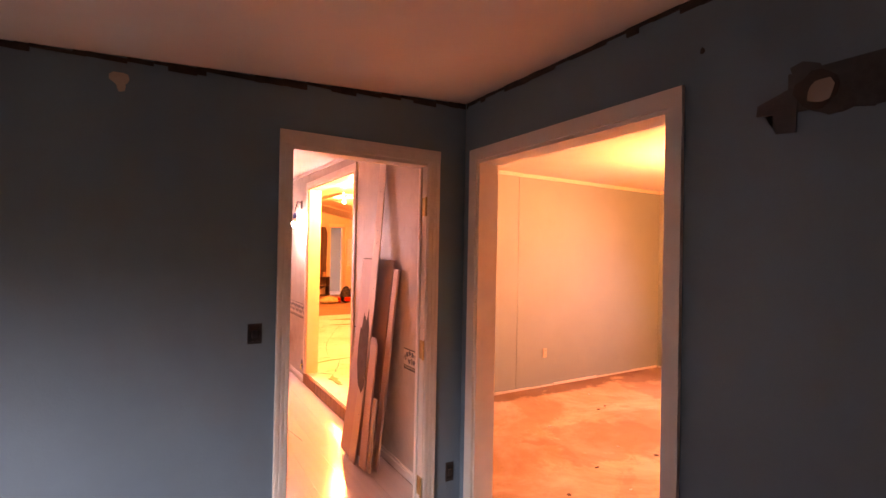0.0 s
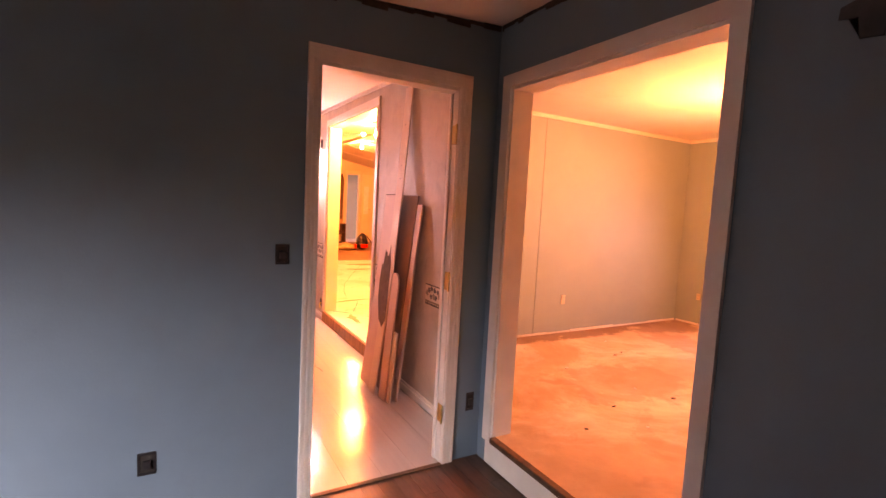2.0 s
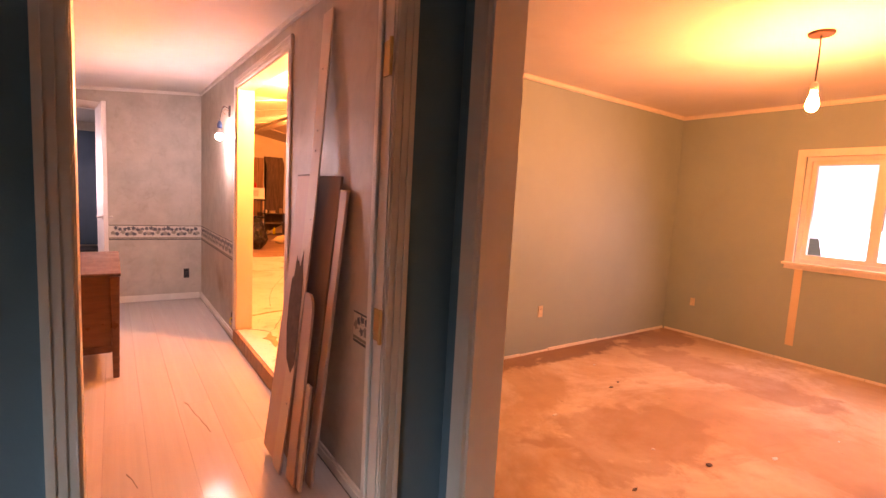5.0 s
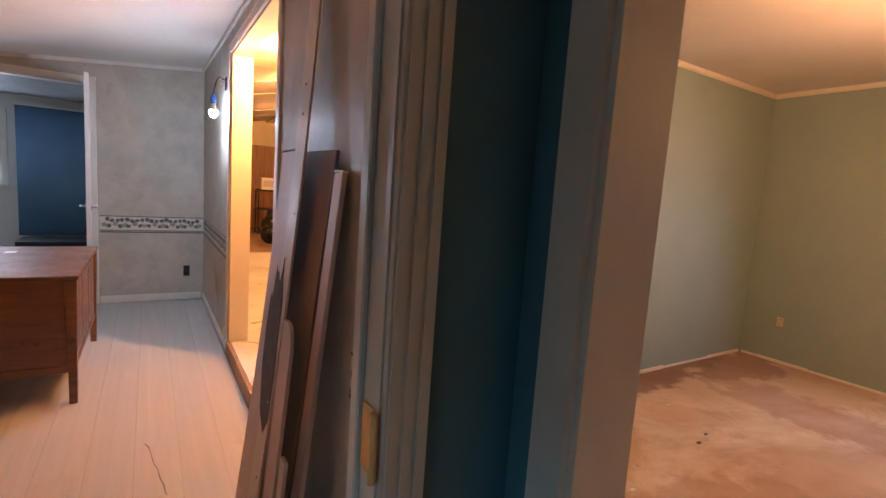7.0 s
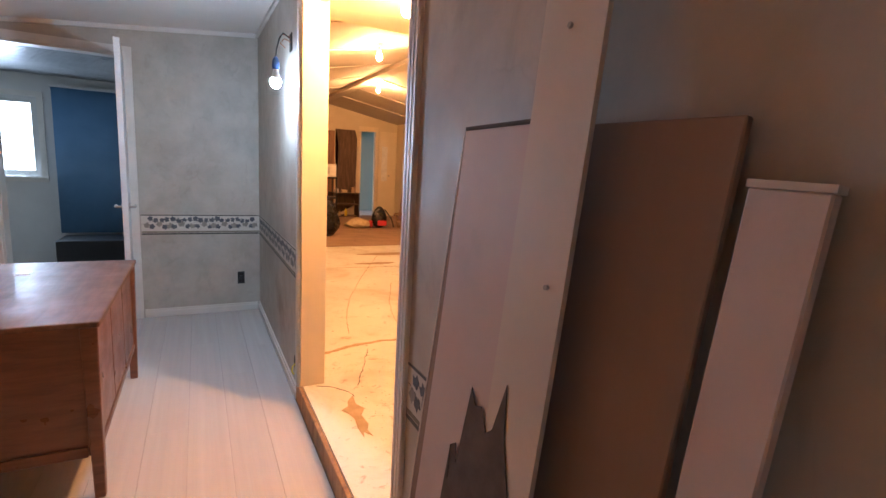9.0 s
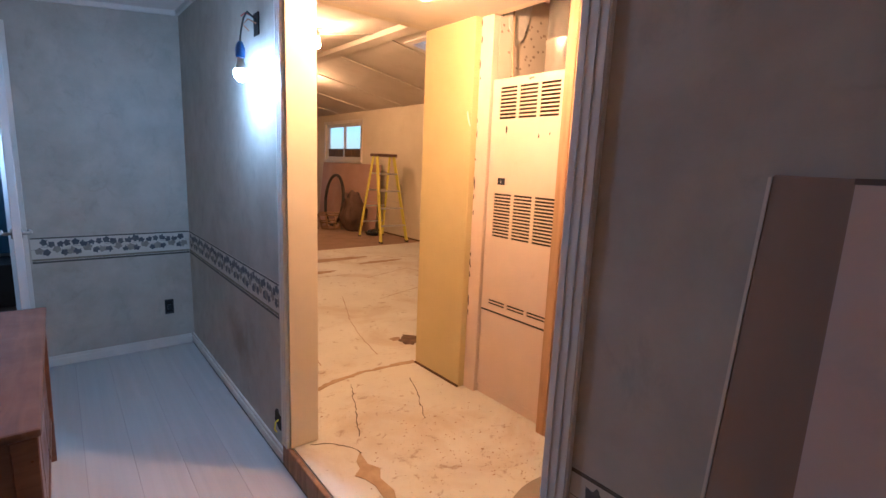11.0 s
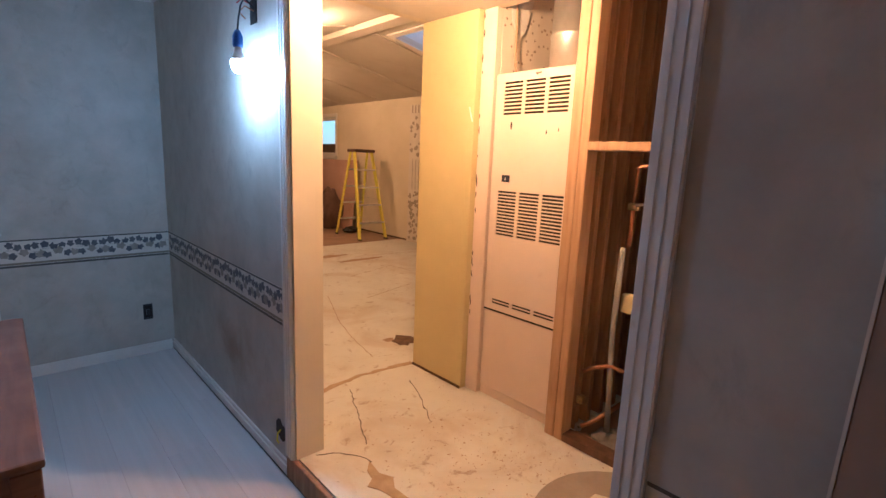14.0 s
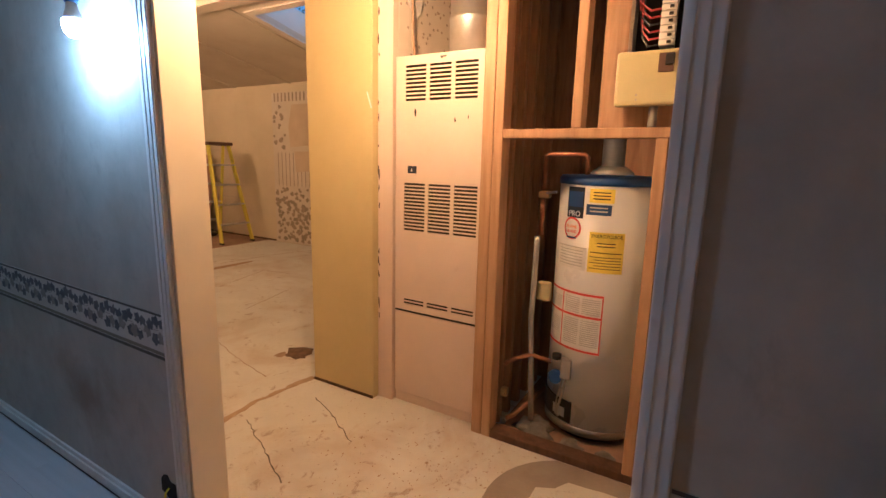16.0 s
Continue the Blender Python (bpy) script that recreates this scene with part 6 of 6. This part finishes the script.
    for v in bm.verts:
        zz = (v.co.z + 1) / 2
        v.co = Vector((4.42 + v.co.x * 0.2 * (1 - 0.35 * zz), 12.35 + v.co.y * 0.14 * (1 - 0.3 * zz), z + zz * 0.46))
    part("pack", bm, M["bag_black"], bp, "", True)
    part("pocket", boxed(4.34, 4.54, 12.19, 12.24, z + 0.06, z + 0.17, 0.02, 2), M["bag_red"], bp, "red front pocket")
    part("side_pocket", boxed(4.2, 4.25, 12.25, 12.4, z + 0.02, z + 0.16, 0.02, 2), M["bag_red"], bp)
    part("strap", tube(bmesh.new(), [(4.52, 12.3, z + 0.4), (4.66, 12.24, z + 0.2), (4.7, 12.2, z + 0.02)], 0.015, 8), M["bag_black"], bp)

    # things under the living room window
    s = thing("plywood_sheet", (XL - 0.08, 12.4, z), "pinkish brown board sheet leaning below the window", "board")
    mm = lambda u, v, w: (XL - 0.22 + v * 0.10 - w, u, z + v)
    part("sheet", slab(mm, 11.35, 13.9, 0, 1.33, 0, 0.014), M["pink_board"], s)
    h = thing("hoop_chair", (5.1, 12.35, z), "dark round hoop chair with rattan frame", "chair")
    ring = [(5.22 + 0.05 * math.sin(a), 12.55 + 0.40 * math.cos(a), z + 0.56 + 0.52 * math.sin(a)) for a in [2 * math.pi * k / 40 for k in range(40)]]
    part("hoop", tube(bmesh.new(), ring, 0.03, 10, True), M["hoop_dark"], h, "", True)
    for q, (rr, zz) in enumerate(((0.26, 0.30), (0.22, 0.15), (0.18, 0.02))):
        ring = [(5.0 + rr * math.cos(a), 12.25 + rr * math.sin(a), z + zz) for a in [2 * math.pi * k / 28 for k in range(28)]]
        part("base_ring", tube(bmesh.new(), ring, 0.014, 8, True), M["rattan"], h, "", True)
    for k in range(8):
        a = 2 * math.pi * k / 8
        part("base_strut", tube(bmesh.new(), [(5.0 + 0.26 * math.cos(a), 12.25 + 0.26 * math.sin(a), z + 0.30), (5.0 + 0.18 * math.cos(a), 12.25 + 0.18 * math.sin(a), z + 0.006)], 0.012, 8), M["rattan"], h, "", True)
    sack("cushion", (5.3, 11.85, z), 0.26, 0.26, 0.78, M["brown_rim"], "dark brown stuffed sack below the window", "sack", 9, 0.3)
    sack("tool_bag", (5.35, 11.15, z), 0.18, 0.12, 0.12, M["bag_black"], "small dark bag lying on the floor", "bag", 14)


far_end()


# ---- far door of the papered room and back room ----
def far_door():
    f = facing("y", YC, -1)
    d = thing("door_2", (0.06, YC, 0), "white door standing wide open in a white frame", "door")
    d["kind"] = "structure"
    part("casing", slab(f, 0.475, 0.535, 0, 2.19, 0, 0.016), M["trim_white"], d)
    part("casing", slab(f, -0.425, -0.36, 0, 2.19, 0, 0.016), M["trim_white"], d)
    part("casing", slab(f, -0.425, 0.535, 2.1905, 2.25, 0, 0.016), M["trim_white"], d)
    part("jamb", boxed(0.458, 0.475, YC - 0.002, YC + 0.122, 0, 2.19), M["trim_white"], d)
    part("jamb", boxed(-0.36, -0.343, YC - 0.002, YC + 0.122, 0, 2.19), M["trim_white"], d)
    part("head", boxed(-0.343, 0.458, YC - 0.002, YC + 0.122, 2.173, 2.19), M["trim_white"], d)
    R = Matrix.Translation((0.462, YC - 0.022, 0)) @ Matrix.Rotation(radians(-85), 4, "Z")
    leaf = part("leaf", box(bmesh.new(), 0, 0.77, -0.018, 0.018, 0.012, 2.165, 0.002, m=R), M["off_white"], d, "white flush door leaf")
    for s in (-1, 1):
        bm = bmesh.new()
        tube(bm, [R @ Vector((0.70, s * 0.0185, 1.04)), R @ Vector((0.70, s * 0.024, 1.04))], 0.027, 16)
        tube(bm, [R @ Vector((0.70, s * 0.024, 1.04)), R @ Vector((0.70, s * 0.055, 1.04)), R @ Vector((0.66, s * 0.06, 1.04)), R @ Vector((0.60, s * 0.058, 1.04))], 0.009, 10)
        part("door_handle", bm, M["steel"], leaf, "steel lever handle")
    for z in (0.25, 1.85):
        part("hinge", tube(bmesh.new(), [(0.458, YC - 0.012, z), (0.458, YC - 0.012, z + 0.09)], 0.007, 8), M["steel"], leaf)
    s = thing("blue_sheet", (0.2, 9.9, 0.40), "blue plastic sheet hung over the back wall", "sheet")
    bm = bmesh.new()
    n = 24
    rows = []
    for k in range(n + 1):
        u = -0.50 + 1.5 * k / n
        y = 9.92 - 0.006 * math.sin(k * 0.9) - 0.02
        rows.append([bm.verts.new((u, y, 0.42)), bm.verts.new((u, y - 0.006, 0.42)), bm.verts.new((u, y - 0.006, 2.12)), bm.verts.new((u, y, 2.12))])
    for u, w in zip(rows, rows[1:]):
        for k in range(4):
            bm.faces.new((u[k], u[(k + 1) % 4], w[(k + 1) % 4], w[k]))
    part("sheet", bm, M["blue_sheet"], s, "", True)
    part("top_batten", boxed(-0.52, 1.02, 9.87, 9.94, 2.121, 2.15, 0.003), M["off_white"], s)
    single("dark_chest", boxed(-0.45, 1.2, 9.35, 9.85, -0.01, 0.40, 0.01, 2), M["black"], (0.3, 9.6, -0.01), "long black low chest below the blue sheet", "chest")


far_door()


# self-lit backdrops standing in for the bright hazy distance outside two windows
def glow_backdrop(name, bm, low, high, strength):
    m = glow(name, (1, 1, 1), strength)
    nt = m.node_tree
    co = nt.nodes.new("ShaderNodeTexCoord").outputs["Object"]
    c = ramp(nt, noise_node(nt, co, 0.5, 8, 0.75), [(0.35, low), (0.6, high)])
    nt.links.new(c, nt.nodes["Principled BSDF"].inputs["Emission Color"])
    return structure(name, bm, m, "glowing backdrop of pale hazy woods and sky far outside")


glow_backdrop("backdrop_north", slab(on_y, -40, 20, -0.7, 26, 52, 52.2), (0.45, 0.62, 0.55), (1, 1, 1), 2.6)
glow_backdrop("backdrop_east", slab(on_x, -20, 60, -0.7, 26, 62, 62.2), (0.10, 0.22, 0.28), (0.35, 0.62, 0.8), 0.5)


# trees outside the windows
def tree(at, h, seed):
    rnd = random.Random(seed)
    t = thing("tree", at, "bare leafing tree outside the house", "tree", "trees outside")
    bm = bmesh.new()
    tips = []

    def limb(p, d, length, r, depth):
        pts = [p]
        for k in range(4):
            d = (d + Vector((rnd.uniform(-0.2, 0.2), rnd.uniform(-0.2, 0.2), rnd.uniform(-0.05, 0.15)))).normalized()
            pts.append(pts[-1] + d * length / 4)
        tube(bm, pts, r, 6, r1=r * 0.45)
        if depth == 0:
            tips.extend(pts[2:])
            return
        for k in range(4):
            nd = (d + Vector((rnd.uniform(-0.9, 0.9), rnd.uniform(-0.9, 0.9), rnd.uniform(-0.1, 0.5)))).normalized()
            limb(pts[rnd.choice((2, 3, 4))], nd, length * 0.62, r * 0.45, depth - 1)
    limb(Vector(at), Vector((0, 0, 1)), h * 0.45, h * 0.02, 3)
    part("trunk", bm, M["bark"], t)
    lv = bmesh.new()
    for p in tips:
        for k in range(5):
            c = p + Vector((rnd.gauss(0, 0.25), rnd.gauss(0, 0.25), rnd.gauss(0, 0.2)))
            a, b = Vector((rnd.uniform(-1, 1), rnd.uniform(-1, 1), rnd.uniform(-1, 1))).normalized() * 0.07, Vector((rnd.uniform(-1, 1), rnd.uniform(-1, 1), rnd.uniform(-1, 1))).normalized() * 0.05
            lv.faces.new([lv.verts.new(c + a), lv.verts.new(c + b), lv.verts.new(c - a), lv.verts.new(c - b)])
    part("crown", lv, M["foliage"], t)


for k, (p, h) in enumerate((((15, 15, -0.7), 9), ((17, 23, -0.7), 10), ((15, 3, -0.7), 9), ((-14, 1, -0.7), 9))):
    tree(p, h, 100 + k)


# scraps on the side room floor
rnd = random.Random(19)
for k in range(16):
    x, y = rnd.uniform(1.8, 4.2), rnd.uniform(1.2, 3.3)
    bm = plate(bmesh.new(), blob_outline(x, y, rnd.uniform(0.006, 0.022), rnd.uniform(0.005, 0.012), 7, 0.35, 400 + k), on_z, ZB + 0.0045, ZB + 0.009)
    single("paper_scrap", bm, M["label_white" if k % 3 else "torn_dark"], (x, y, ZB), "small scrap lying on the bare subfloor", "scrap", "scraps on the subfloor")


# ---- floor planks ----
def planks(parent, x0, x1, y0, y1, w, length, z0, z1, material, seed):
    rnd = random.Random(seed)
    cache = {}
    x = x1
    while x > x0 + 0.02:
        a = max(x - w, x0)
        y = y0 - rnd.uniform(0, length * 0.8)
        while y < y1:
            lo, hi = max(y, y0), min(y + length, y1)
            y += length
            if hi - lo < 0.03:
                continue
            key = (round(x - a, 3), round(hi - lo, 3))
            if key not in cache:
                bm = boxed(0.0003, key[0] - 0.0003, 0.0003, key[1] - 0.0003, z0, z1, 0.0005)
                cache[key] = finish("plank", bm, material)
            ob = new("plank", cache[key])
            ob.location = (a, lo, 0)
            ob.parent = parent
        x = a


fc = new("floor_papered")
tagged(fc, "pale washed laminate plank floor with open seams", "floor", kind="structure")
BASE[fc] = Vector((0, 0, 0))
planks(fc, CW, X0 - 0.013, Y0, YC, 0.19, 2.4, -0.012, 0.0, M["laminate"], 51)
fa = new("floor_bedroom")
tagged(fa, "dark red-brown wooden plank floor", "floor", kind="structure")
planks(fa, AW, X0 - 0.001, AS, Y0 - 0.0005, 0.09, 1.4, -0.021, -0.004, M["floor_wood"], 52)
bm = boxed(0.524, 1.239, Y0 - 0.03, Y0 + 0.0, -0.0035, 0.004, 0.002)
structure("trim_threshold", bm, M["old_wood"])
for k, pts in enumerate(([(0.58, 3.05), (0.8, 3.22)], [(0.95, 4.3), (1.03, 3.8)], [(0.62, 3.55), (0.66, 3.4)])):
    bm = crack(bmesh.new(), pts, 0.006, -0.001, 0.0012, 90 + k)
    single("floor_scratch", bm, M["torn_dark"], (*pts[0], 0), "dark open seam in the pale floor", "floor damage", "open seams in the pale floor")
